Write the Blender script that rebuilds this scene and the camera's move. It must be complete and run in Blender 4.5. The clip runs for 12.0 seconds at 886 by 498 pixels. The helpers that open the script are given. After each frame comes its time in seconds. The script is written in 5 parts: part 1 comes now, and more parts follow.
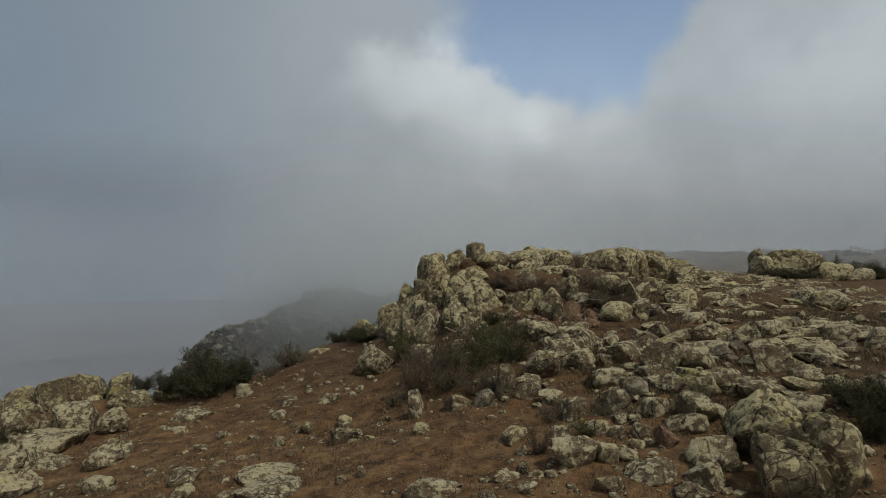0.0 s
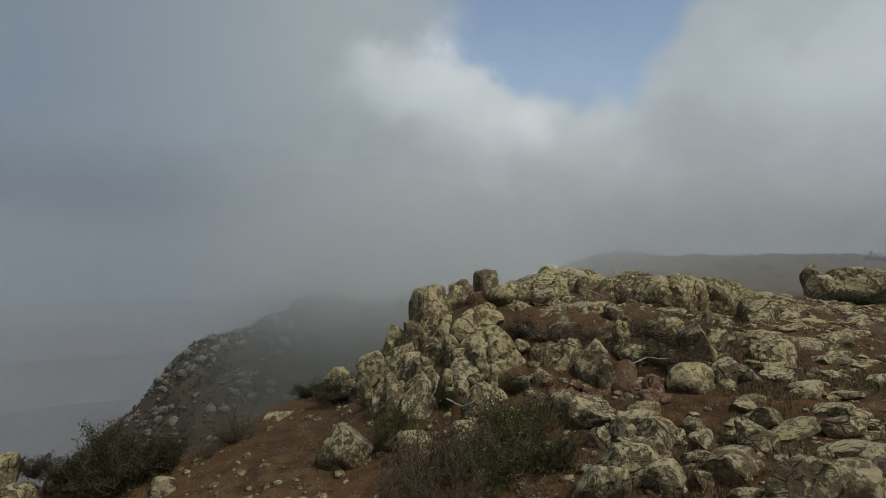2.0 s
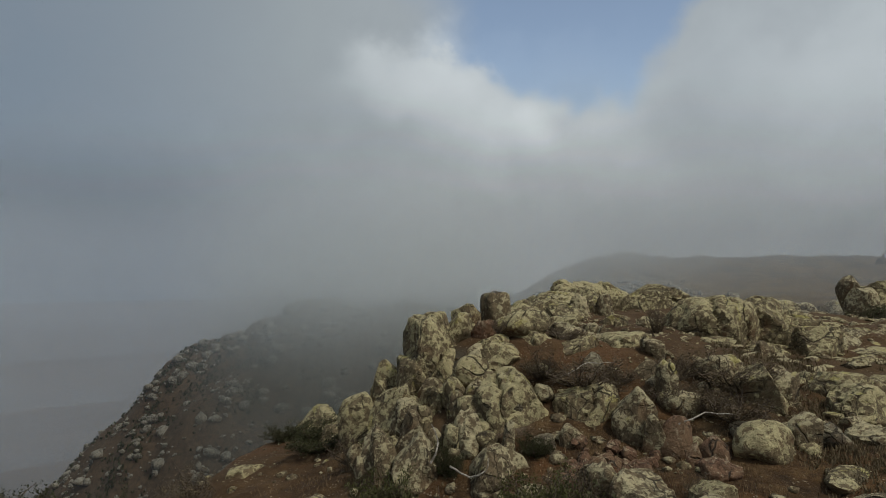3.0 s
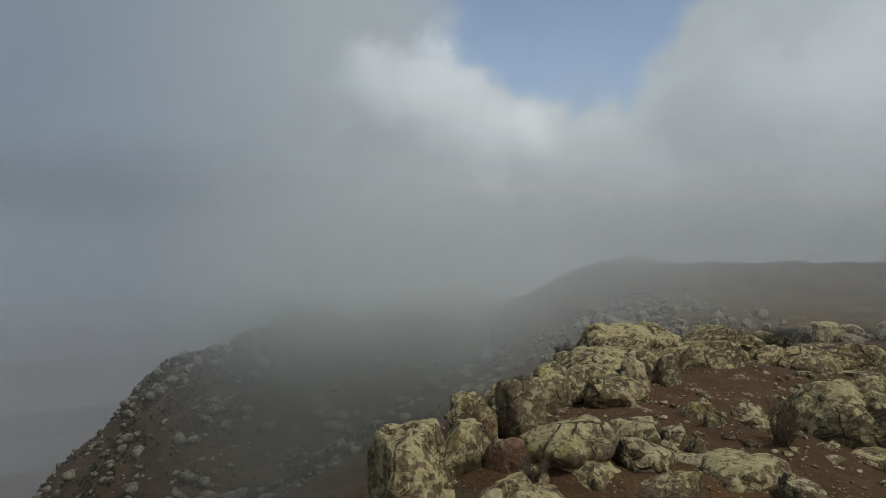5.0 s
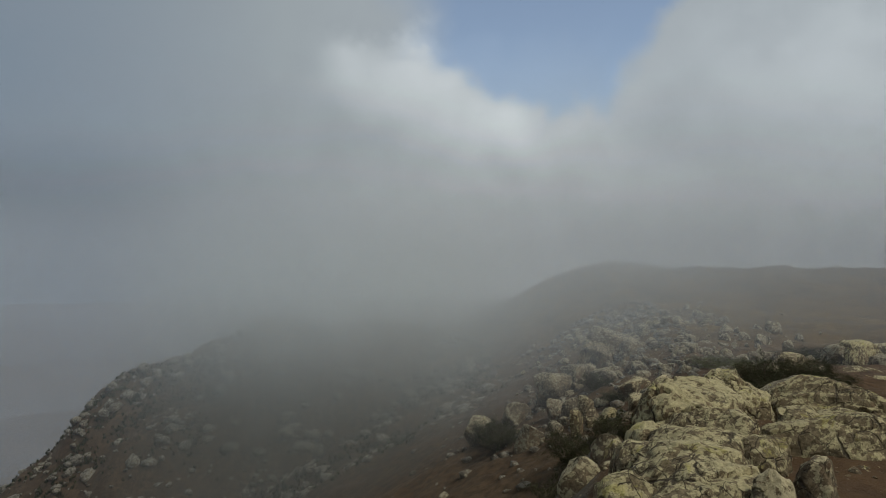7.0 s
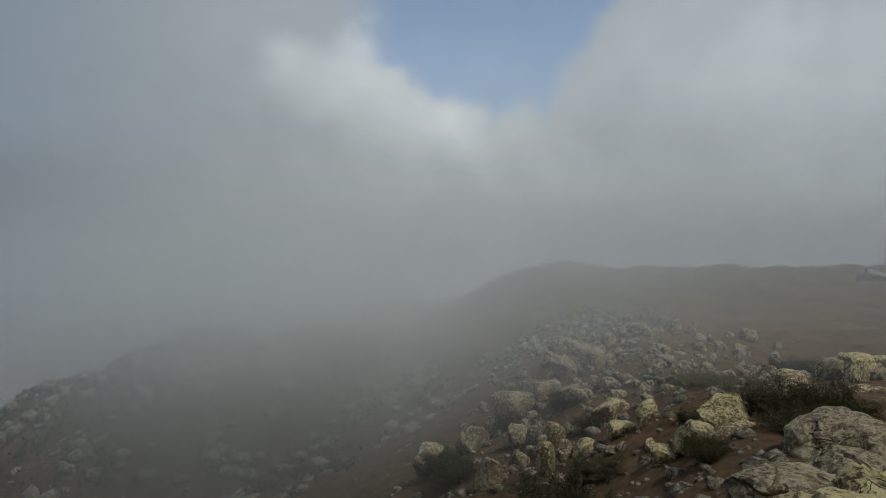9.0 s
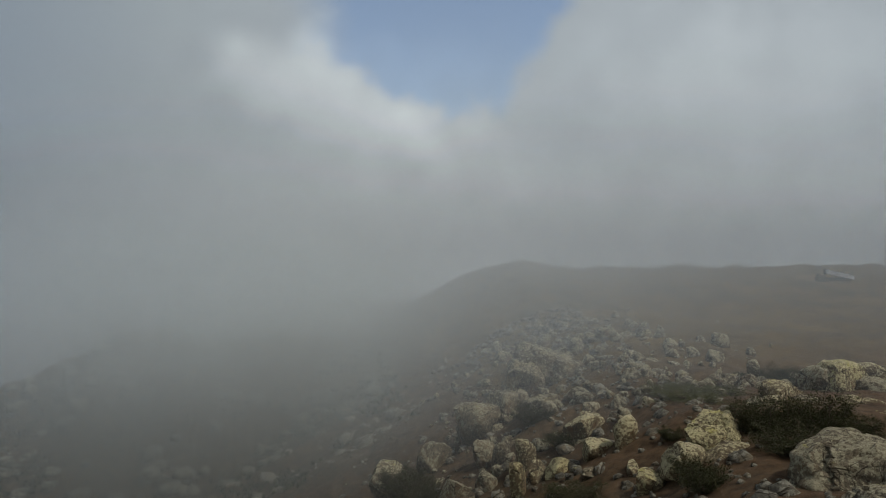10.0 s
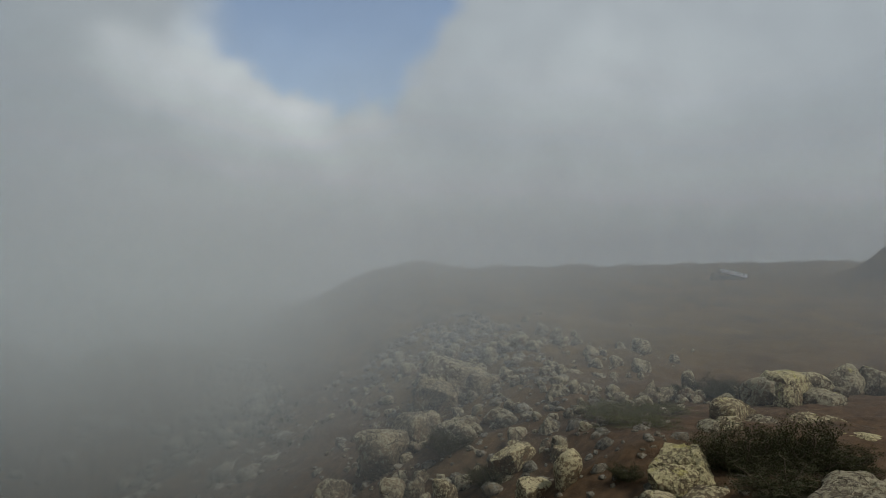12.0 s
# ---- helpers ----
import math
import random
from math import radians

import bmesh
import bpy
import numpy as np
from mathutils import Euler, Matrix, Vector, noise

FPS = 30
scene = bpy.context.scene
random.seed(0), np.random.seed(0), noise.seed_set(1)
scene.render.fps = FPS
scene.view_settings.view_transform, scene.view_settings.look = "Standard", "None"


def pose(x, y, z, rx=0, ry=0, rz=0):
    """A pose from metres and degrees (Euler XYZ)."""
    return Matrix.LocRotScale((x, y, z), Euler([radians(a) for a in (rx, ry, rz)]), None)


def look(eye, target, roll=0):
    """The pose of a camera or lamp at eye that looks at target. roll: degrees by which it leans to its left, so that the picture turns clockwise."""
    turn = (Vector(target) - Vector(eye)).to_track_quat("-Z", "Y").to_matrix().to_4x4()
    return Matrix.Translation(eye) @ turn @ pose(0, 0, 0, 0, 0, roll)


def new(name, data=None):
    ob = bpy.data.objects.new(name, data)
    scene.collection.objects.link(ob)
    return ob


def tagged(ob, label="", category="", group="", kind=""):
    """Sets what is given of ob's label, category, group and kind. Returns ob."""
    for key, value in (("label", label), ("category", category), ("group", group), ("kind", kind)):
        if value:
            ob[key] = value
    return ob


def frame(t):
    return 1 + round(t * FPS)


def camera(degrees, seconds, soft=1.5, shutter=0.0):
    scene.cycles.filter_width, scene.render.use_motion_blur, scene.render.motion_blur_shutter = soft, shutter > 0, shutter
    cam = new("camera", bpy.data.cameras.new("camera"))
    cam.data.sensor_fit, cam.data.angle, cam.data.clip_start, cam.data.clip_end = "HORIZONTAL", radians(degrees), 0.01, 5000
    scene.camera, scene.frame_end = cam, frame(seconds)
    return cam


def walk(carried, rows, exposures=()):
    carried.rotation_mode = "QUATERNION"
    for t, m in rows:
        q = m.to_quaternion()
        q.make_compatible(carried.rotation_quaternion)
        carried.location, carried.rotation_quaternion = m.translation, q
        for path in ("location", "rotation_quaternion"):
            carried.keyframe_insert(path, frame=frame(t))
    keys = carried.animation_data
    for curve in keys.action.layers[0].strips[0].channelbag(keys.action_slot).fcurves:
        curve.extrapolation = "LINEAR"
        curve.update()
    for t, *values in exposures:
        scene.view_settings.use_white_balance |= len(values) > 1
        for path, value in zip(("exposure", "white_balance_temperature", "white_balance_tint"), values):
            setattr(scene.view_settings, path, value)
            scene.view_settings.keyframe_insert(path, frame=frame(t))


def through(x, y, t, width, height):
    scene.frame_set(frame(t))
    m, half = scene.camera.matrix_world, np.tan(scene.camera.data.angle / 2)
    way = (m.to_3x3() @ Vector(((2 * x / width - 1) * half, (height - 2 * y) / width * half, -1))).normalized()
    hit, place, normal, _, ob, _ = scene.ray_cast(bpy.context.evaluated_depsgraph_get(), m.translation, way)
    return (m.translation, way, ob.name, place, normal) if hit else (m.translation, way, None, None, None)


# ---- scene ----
cam = camera(65.0, 12.0, soft=0.9)
METRES, EYE, TILT, LEAN, TURN = 30.0, 3.0, 0.0, 0.0, -1.1
ROWS = [
    (0.0, 0.0, 0.0, 0.0, 0.0, 0.24, 0.34),
    (0.5, -0.0004, 0.0357, 0.0021, -0.09, 0.21, 0.36),
    (1.0, -0.0003, 0.0798, 0.0081, -0.16, 0.2, 0.36),
    (1.5, -0.001, 0.118, 0.0155, -0.23, 0.23, 0.36),
    (2.0, -0.0021, 0.1637, 0.0226, -0.27, 0.2, 0.34),
    (2.5, -0.0028, 0.2029, 0.0279, -0.3, 0.17, 0.34),
    (3.0, -0.0032, 0.2491, 0.0344, -0.37, 0.18, 0.33),
    (5.0, 0.0004, 0.417, 0.0572, -0.49, 0.24, 0.15),
    (5.5, -0.0003, 0.4543, 0.0623, -0.52, 0.27, 0.09),
    (6.0, -0.0028, 0.4968, 0.0657, -0.54, 0.32, 0.04),
    (6.5, -0.0042, 0.5342, 0.0663, -1.15, 0.36, -0.04),
    (7.0, -0.0053, 0.5798, 0.0676, -2.31, 0.38, -0.02),
    (9.0, -0.0029, 0.7511, 0.0736, -7.08, 0.29, 0.18),
    (9.5, -0.0, 0.7906, 0.0747, -8.71, 0.26, 0.18),
    (10.0, 0.0041, 0.8375, 0.0762, -10.67, 0.27, 0.18),
    (10.5, 0.0089, 0.8757, 0.0769, -12.52, 0.25, 0.21),
    (11.0, 0.0137, 0.9193, 0.077, -15.37, 0.25, 0.26),
    (11.5, 0.018, 0.9541, 0.0771, -17.88, 0.22, 0.3),
    (12.0, 0.0227, 0.9936, 0.0784, -19.65, 0.17, 0.35),
]
walk(cam, [(t, pose(0, 0, EYE, TILT, LEAN, TURN) @ pose(METRES * x, METRES * y, METRES * z, 90 + pitch, roll, yaw)) for t, x, y, z, yaw, pitch, roll in ROWS])

# ---- light: soft sun behind thin cloud, broken sky ----
SUN_AZIMUTH, SUN_HEIGHT = 128.0, 55.0          # degrees, clockwise from +y, and above the horizon
sun = new("sun", bpy.data.lights.new("sun", "SUN"))
sun.data.energy, sun.data.angle, sun.data.color = 2.2, radians(6), (1.0, 0.94, 0.84)
a, e = radians(SUN_AZIMUTH), radians(SUN_HEIGHT)
sun.matrix_world = look((0, 0, 60), Vector((0, 0, 60)) - Vector((math.sin(a) * math.cos(e), math.cos(a) * math.cos(e), math.sin(e))))


class Net:
    """Short hand for building node trees."""

    def __init__(self, tree):
        self.tree = tree
        tree.nodes.clear()

    def add(self, kind, inputs=(), **settings):
        node = self.tree.nodes.new(kind)
        for key, value in settings.items():
            setattr(node, key, value)
        for key, value in dict(inputs).items():
            self.put(node.inputs[key], value)
        return node

    def put(self, socket, value):
        if isinstance(value, bpy.types.NodeSocket):
            self.tree.links.new(value, socket)
        else:
            socket.default_value = value

    def math(self, op, a, b=0.0, c=0.0, clamp=False):
        return self.add("ShaderNodeMath", {0: a, 1: b, 2: c}, operation=op, use_clamp=clamp).outputs[0]

    def step(self, v, lo, hi, to_lo=0.0, to_hi=1.0):
        return self.add("ShaderNodeMapRange", {0: v, 1: lo, 2: hi, 3: to_lo, 4: to_hi}, interpolation_type="SMOOTHSTEP").outputs[0]

    def noise(self, vec, scale, detail=4.0, rough=0.55, warp=0.0):
        return self.add("ShaderNodeTexNoise", {"Vector": vec, "Scale": scale, "Detail": detail, "Roughness": rough, "Distortion": warp}).outputs[0]

    def mix(self, f, a, b):
        node = self.add("ShaderNodeMix", data_type="RGBA")
        self.put(node.inputs[0], f), self.put(node.inputs[6], a), self.put(node.inputs[7], b)
        return node.outputs[2]

    def ramp(self, f, stops):
        node = self.add("ShaderNodeValToRGB", {0: f})
        el = node.color_ramp.elements
        while len(el) < len(stops):
            el.new(0.5)
        for k, (p, c) in enumerate(stops):
            el[k].position, el[k].color = p, (*c, 1)
        return node.outputs[0]


def make_sky():
    world = bpy.data.worlds.new("sky")
    scene.world = world
    world.use_nodes = True
    n = Net(world.node_tree)
    way = n.add("ShaderNodeTexCoord").outputs["Generated"]
    blue = n.add("ShaderNodeTexSky", sky_type="NISHITA", sun_disc=False, sun_elevation=radians(SUN_HEIGHT), sun_rotation=radians(SUN_AZIMUTH), dust_density=1.5, altitude=600.0)
    sky = n.add("ShaderNodeVectorMath", {0: blue.outputs[0], 1: (0.105, 0.099, 0.093)}, operation="MULTIPLY").outputs[0]
    xyz = n.add("ShaderNodeSeparateXYZ", {0: way})
    billow = n.math("SUBTRACT", n.noise(way, 7.0, 6.0, 0.52), 0.5)
    puff = n.math("SUBTRACT", n.noise(way, 16.0, 5.0, 0.5), 0.5)
    wide = n.noise(way, 2.2, 5.0, 0.5)
    az0 = n.math("MULTIPLY", n.math("ARCTAN2", xyz.outputs[0], xyz.outputs[1]), 57.2958)
    el0 = n.math("MULTIPLY", n.math("ARCSINE", xyz.outputs[2]), 57.2958)
    az = n.math("ADD", az0, n.math("MULTIPLY_ADD", billow, 9.0, -3.4))
    el = n.math("ADD", el0, n.math("MULTIPLY_ADD", puff, 7.0, n.math("MULTIPLY_ADD", billow, 4.0, 1.6)))
    # the open gap between the bright heap cloud and the grey bank beside it
    over_heap = n.math("SUBTRACT", el, n.math("MULTIPLY_ADD", az, -0.29, 15.5))
    off_bank = n.math("SUBTRACT", n.math("MULTIPLY_ADD", el, 0.5, 8.0), az)
    off_left = n.math("MULTIPLY", n.math("ADD", az, 4.5), 0.34)
    gap = n.step(n.math("MINIMUM", over_heap, n.math("MINIMUM", off_bank, off_left)), -0.6, 1.9)
    broken = n.step(wide, 0.5, 0.72)
    high = n.step(el0, 24.0, 40.0)
    gap = n.math("MAXIMUM", n.math("MULTIPLY", gap, 0.85), n.math("MULTIPLY", broken, n.math("MULTIPLY", high, 0.8)))
    # heap cloud: brightest where it faces the light
    def lobe(ca, ce, sa, se):
        u = n.math("DIVIDE", n.math("SUBTRACT", az, ca), sa)
        v = n.math("DIVIDE", n.math("SUBTRACT", el, ce), se)
        return n.math("POWER", 2.718, n.math("MULTIPLY", n.math("ADD", n.math("MULTIPLY", u, u), n.math("MULTIPLY", v, v)), -1.0))
    heap = n.math("ADD", lobe(4.5, 11.0, 4.6, 3.0), n.math("MULTIPLY", lobe(-2.5, 14.5, 4.2, 3.0), 0.5))
    heap = n.math("ADD", heap, n.math("MULTIPLY", lobe(10.5, 9.0, 5.0, 2.6), 0.55))
    heap = n.math("ADD", heap, n.math("MULTIPLY", lobe(15.5, 6.5, 4.0, 2.2), 0.4))
    shoulder = n.math("MULTIPLY", n.step(over_heap, -7.5, -0.6), n.math("MULTIPLY", n.step(az, -12.0, -7.0), n.math("MULTIPLY", n.step(az, 19.0, 8.0), n.step(el, 20.0, 16.5))))
    heap = n.math("ADD", n.math("MULTIPLY", heap, 0.62), n.math("MULTIPLY", shoulder, 0.42))
    heap = n.math("ADD", heap, n.math("MULTIPLY", lobe(31.0, 12.5, 12.0, 6.5), 0.4))
    tone = n.ramp(n.step(az0, -34.0, 12.0), [(0.0, (0.15, 0.19, 0.235)), (0.55, (0.245, 0.278, 0.298)), (1.0, (0.285, 0.32, 0.345))])
    tone = n.mix(n.math("MULTIPLY", n.step(n.math("ABSOLUTE", az0), 60.0, 110.0), 0.6), tone, (0.42, 0.43, 0.44, 1))
    grey = n.mix(n.math("MULTIPLY", heap, 0.85, clamp=True), tone, (0.54, 0.58, 0.595, 1))
    grey = n.mix(n.math("MULTIPLY", n.step(puff, -0.2, 0.3), 0.16), grey, (0.2, 0.215, 0.24, 1))
    low = n.step(el0, 10.0, 0.5)
    murk = n.mix(n.step(az0, -24.0, 8.0), (0.03, 0.042, 0.056, 1), (0.57, 0.605, 0.61, 1))
    grey = n.mix(n.math("MULTIPLY", low, 0.85), grey, murk)
    both = n.mix(gap, grey, sky)
    back = n.add("ShaderNodeBackground", {"Color": both, "Strength": 1.28})
    n.add("ShaderNodeOutputWorld", {0: back.outputs[0]})


make_sky()


# ---- materials ----
def material(name):
    m = bpy.data.materials.new(name)
    m.use_nodes = True
    return m, Net(m.node_tree)


def finish(n, color, rough, height=None, strength=0.5, distance=0.02, **more):
    inputs = {"Base Color": color, "Roughness": rough, "Specular IOR Level": 0.25, **more}
    if height is not None:
        inputs["Normal"] = n.add("ShaderNodeBump", {"Height": height, "Strength": strength, "Distance": distance}).outputs[0]
    n.add("ShaderNodeOutputMaterial", {0: n.add("ShaderNodeBsdfPrincipled", inputs).outputs[0]})


def rock_material(name, low, high, crust, cover, yellow, red=0.5, scale=1.0):
    """Brown bare rock under a broken crust of pale lichen, with yellow-green patches, dark specks, cracks and earth stains."""
    m, n = material(name)
    geo = n.add("ShaderNodeNewGeometry")
    rnd = n.add("ShaderNodeObjectInfo").outputs["Random"]
    up = n.add("ShaderNodeSeparateXYZ", {0: geo.outputs["Normal"]}).outputs[2]
    where = n.add("ShaderNodeVectorMath", {0: geo.outputs["Position"], 1: n.add("ShaderNodeCombineXYZ", {0: n.math("MULTIPLY", rnd, 37.0), 1: n.math("MULTIPLY", rnd, 11.0)}).outputs[0]}).outputs[0]
    broad = n.noise(where, 1.2 * scale, 4, 0.6, 0.4)
    grain = n.noise(where, 13.0 * scale, 7, 0.66)
    fine = n.noise(where, 60.0 * scale, 3, 0.6)
    body = n.mix(n.step(grain, 0.34, 0.66), low, high)
    body = n.mix(n.math("MULTIPLY", n.step(broad, 0.45, 0.62), 0.36), body, (0.2, 0.145, 0.078, 1))
    blotch = n.noise(where, 9.5 * scale, 7, 0.68, 0.25)
    blotch = n.math("ADD", blotch, n.math("MULTIPLY", n.math("SUBTRACT", broad, 0.5), 0.34))
    blotch = n.math("ADD", blotch, n.math("MULTIPLY_ADD", up, 0.07, n.math("MULTIPLY_ADD", rnd, 0.07, -0.035)))
    pale = n.step(blotch, 0.52 - cover, 0.565 - cover)
    shade = n.mix(n.step(grain, 0.36, 0.62), tuple(c * 0.68 for c in crust[:3]) + (1,), crust)
    body = n.mix(n.math("MULTIPLY", pale, 0.9), body, shade)
    moss = n.step(n.math("MULTIPLY_ADD", up, 0.06, n.noise(where, 2.0 * scale, 6, 0.66, 0.7)), 0.62 - yellow, 0.7 - yellow)
    body = n.mix(n.math("MULTIPLY", moss, 0.5), body, (0.36, 0.33, 0.085, 1))
    specks = n.step(n.noise(where, 17.0 * scale, 5, 0.7, 0.4), 0.585, 0.64)
    body = n.mix(n.math("MULTIPLY", specks, 0.48), body, (0.05, 0.042, 0.026, 1))
    bent = n.mix(0.22, where, n.add("ShaderNodeTexNoise", {"Vector": where, "Scale": 2.4 * scale, "Detail": 4.0}).outputs[1])
    cell = n.add("ShaderNodeTexVoronoi", {"Vector": bent, "Scale": 1.9 * scale}, feature="DISTANCE_TO_EDGE").outputs["Distance"]
    crack = n.math("MAXIMUM", n.step(cell, 0.004, 0.028), n.step(n.noise(where, 1.9 * scale, 3, 0.5), 0.4, 0.5))
    split = n.add("ShaderNodeTexVoronoi", {"Vector": bent, "Scale": 5.2 * scale}, feature="DISTANCE_TO_EDGE").outputs["Distance"]
    crack = n.math("MULTIPLY", crack, n.math("MAXIMUM", n.step(split, 0.0, 0.03), n.step(broad, 0.42, 0.55)))
    body = n.mix(n.math("MULTIPLY", n.math("SUBTRACT", 1.0, crack), 0.9), body, (0.048, 0.038, 0.026, 1))
    earth = n.math("MULTIPLY", n.step(n.noise(where, 1.6 * scale, 6, 0.65), 0.52, 0.64), n.step(up, 0.6, -0.2))
    body = n.mix(n.math("MULTIPLY", earth, red), body, (0.17, 0.085, 0.042, 1))
    height = n.math("ADD", n.math("MULTIPLY", grain, 0.9), n.math("ADD", n.math("MULTIPLY", fine, 0.2), n.math("MULTIPLY_ADD", crack, 0.7, n.math("MULTIPLY", pale, 0.12))))
    finish(n, body, 0.93, height, 1.0, 0.07 / scale)
    return m


ROCK = rock_material("weathered_rock", (0.08, 0.062, 0.036, 1), (0.18, 0.14, 0.083, 1), (0.45, 0.4, 0.24, 1), 0.0, -0.02)
ROCK_LICHEN = rock_material("lichened_rock", (0.085, 0.067, 0.037, 1), (0.2, 0.16, 0.092, 1), (0.44, 0.392, 0.215, 1), 0.004, 0.005)
ROCK_RED = rock_material("earth_stained_rock", (0.085, 0.047, 0.028, 1), (0.2, 0.118, 0.072, 1), (0.36, 0.28, 0.18, 1), -0.09, -0.2, 0.6)
ROCK_DULL = rock_material("dull_scree_rock", (0.06, 0.055, 0.042, 1), (0.15, 0.135, 0.1, 1), (0.24, 0.225, 0.175, 1), 0.0, -0.1, 0.3, 0.6)
ROCK_GREY = rock_material("grey_rock", (0.075, 0.062, 0.042, 1), (0.17, 0.14, 0.092, 1), (0.31, 0.28, 0.185, 1), -0.01, -0.06, 0.4, 0.8)


def soil_material():
    m, n = material("red_brown_earth")
    where = n.add("ShaderNodeNewGeometry").outputs["Position"]
    slope = n.add("ShaderNodeSeparateXYZ", {0: n.add("ShaderNodeNewGeometry").outputs["Normal"]}).outputs[2]
    broad = n.noise(where, 0.45, 6, 0.6, 0.5)
    mid = n.noise(where, 2.6, 6, 0.65)
    fine = n.noise(where, 24.0, 5, 0.68)
    color = n.ramp(mid, [(0.3, (0.02, 0.0115, 0.005)), (0.5, (0.053, 0.0285, 0.0105)), (0.72, (0.11, 0.066, 0.026))])
    color = n.mix(n.math("MULTIPLY", n.step(broad, 0.5, 0.66), 0.6), color, (0.135, 0.057, 0.02, 1))
    color = n.mix(n.math("MULTIPLY", n.step(broad, 0.46, 0.33), 0.7), color, (0.085, 0.06, 0.03, 1))
    east = n.add("ShaderNodeSeparateXYZ", {0: where}).outputs[0]
    reach = n.math("ADD", n.add("ShaderNodeSeparateXYZ", {0: where}).outputs[1], n.math("MULTIPLY", east, 0.7))
    bare = n.math("MULTIPLY", n.step(n.math("ADD", reach, n.math("MULTIPLY", mid, 4.0)), 19.5, 13.5), 0.85)
    color = n.mix(bare, color, n.ramp(mid, [(0.34, (0.04, 0.023, 0.01)), (0.5, (0.13, 0.07, 0.027)), (0.66, (0.22, 0.135, 0.06))]))
    straw = n.step(n.noise(where, 11.0, 4, 0.75, 1.2), 0.54, 0.68)
    color = n.mix(n.math("MULTIPLY", straw, 0.55), color, (0.19, 0.13, 0.065, 1))
    clod = n.step(n.noise(where, 6.5, 7, 0.72, 0.8), 0.53, 0.62)
    color = n.mix(n.math("MULTIPLY", clod, 0.6), color, (0.026, 0.016, 0.008, 1))
    color = n.mix(n.math("MULTIPLY", n.step(n.math("ADD", n.add("ShaderNodeSeparateXYZ", {0: where}).outputs[1], n.math("MULTIPLY", broad, 5.0)), 18.0, 24.0), 0.65), color, (0.08, 0.047, 0.021, 1))
    grit = n.add("ShaderNodeTexVoronoi", {"Vector": where, "Scale": 16.0}).outputs["Distance"]
    pebble = n.math("MULTIPLY", n.step(grit, 0.3, 0.18), n.step(n.noise(where, 3.3, 3, 0.6), 0.5, 0.6))
    color = n.mix(n.math("MULTIPLY", pebble, 0.7), color, (0.3, 0.25, 0.17, 1))
    # bare scree and rock on the steep flanks
    scree = n.step(slope, 0.86, 0.7)
    stone = n.ramp(n.noise(where, 0.8, 8, 0.7), [(0.38, (0.045, 0.045, 0.034)), (0.54, (0.1, 0.09, 0.065)), (0.62, (0.33, 0.31, 0.25))])
    color = n.mix(n.math("MULTIPLY", scree, 0.85), color, stone)
    # low scrub over the flanks below the ridge
    level = n.add("ShaderNodeSeparateXYZ", {0: where}).outputs[2]
    scrub = n.ramp(n.noise(where, 0.55, 8, 0.72), [(0.36, (0.018, 0.02, 0.011)), (0.55, (0.05, 0.05, 0.028)), (0.66, (0.13, 0.115, 0.08))])
    color = n.mix(n.math("MULTIPLY", n.step(n.math("ADD", level, n.math("MULTIPLY", broad, 3.0)), 0.8, -1.8), 0.85), color, scrub)
    # the grazed field beyond the tumbled wall
    along = n.add("ShaderNodeSeparateXYZ", {0: where}).outputs[1]
    grass = n.ramp(n.noise(where, 0.3, 6, 0.65), [(0.35, (0.055, 0.039, 0.015)), (0.55, (0.1, 0.066, 0.02)), (0.7, (0.125, 0.085, 0.03))])
    color = n.mix(n.math("MULTIPLY", n.step(along, 31.0, 36.0), 0.8), color, n.ramp(mid, [(0.35, (0.036, 0.023, 0.011)), (0.6, (0.09, 0.054, 0.027))]))
    flat_ground = n.step(level, -3.5, -1.5)
    color = n.mix(n.math("MULTIPLY", n.math("MULTIPLY", n.step(along, 48.0, 62.0), flat_ground), 0.85), color, grass)
    height = n.math("ADD", n.math("MULTIPLY", mid, 0.8), n.math("ADD", n.math("MULTIPLY", fine, 0.5), n.math("MULTIPLY", pebble, 0.3)))
    finish(n, color, 0.97, height, 1.0, 0.08)
    return m


EARTH = soil_material()


def leaf_material(name, low, high, through=0.25):
    m, n = material(name)
    isle = n.add("ShaderNodeNewGeometry").outputs["Random Per Island"]
    where = n.add("ShaderNodeNewGeometry").outputs["Position"]
    color = n.mix(n.math("ADD", n.math("MULTIPLY", isle, 0.6), n.math("MULTIPLY", n.noise(where, 3.0, 3), 0.4)), low, high)
    face = n.add("ShaderNodeBsdfPrincipled", {"Base Color": color, "Roughness": 0.75, "Specular IOR Level": 0.2})
    glow = n.add("ShaderNodeBsdfTranslucent", {"Color": color})
    n.add("ShaderNodeOutputMaterial", {0: n.add("ShaderNodeMixShader", {0: through, 1: face.outputs[0], 2: glow.outputs[0]}).outputs[0]})
    return m


LEAF_DARK = leaf_material("dark_green_leaves", (0.017, 0.019, 0.009, 1), (0.066, 0.068, 0.026, 1))
LEAF_OLIVE = leaf_material("olive_green_leaves", (0.042, 0.047, 0.018, 1), (0.125, 0.125, 0.046, 1))
LEAF_DRY = leaf_material("withered_leaves", (0.07, 0.053, 0.031, 1), (0.17, 0.132, 0.073, 1), 0.15)
STRAW = leaf_material("dry_grass_blades", (0.085, 0.055, 0.03, 1), (0.25, 0.175, 0.095, 1), 0.2)


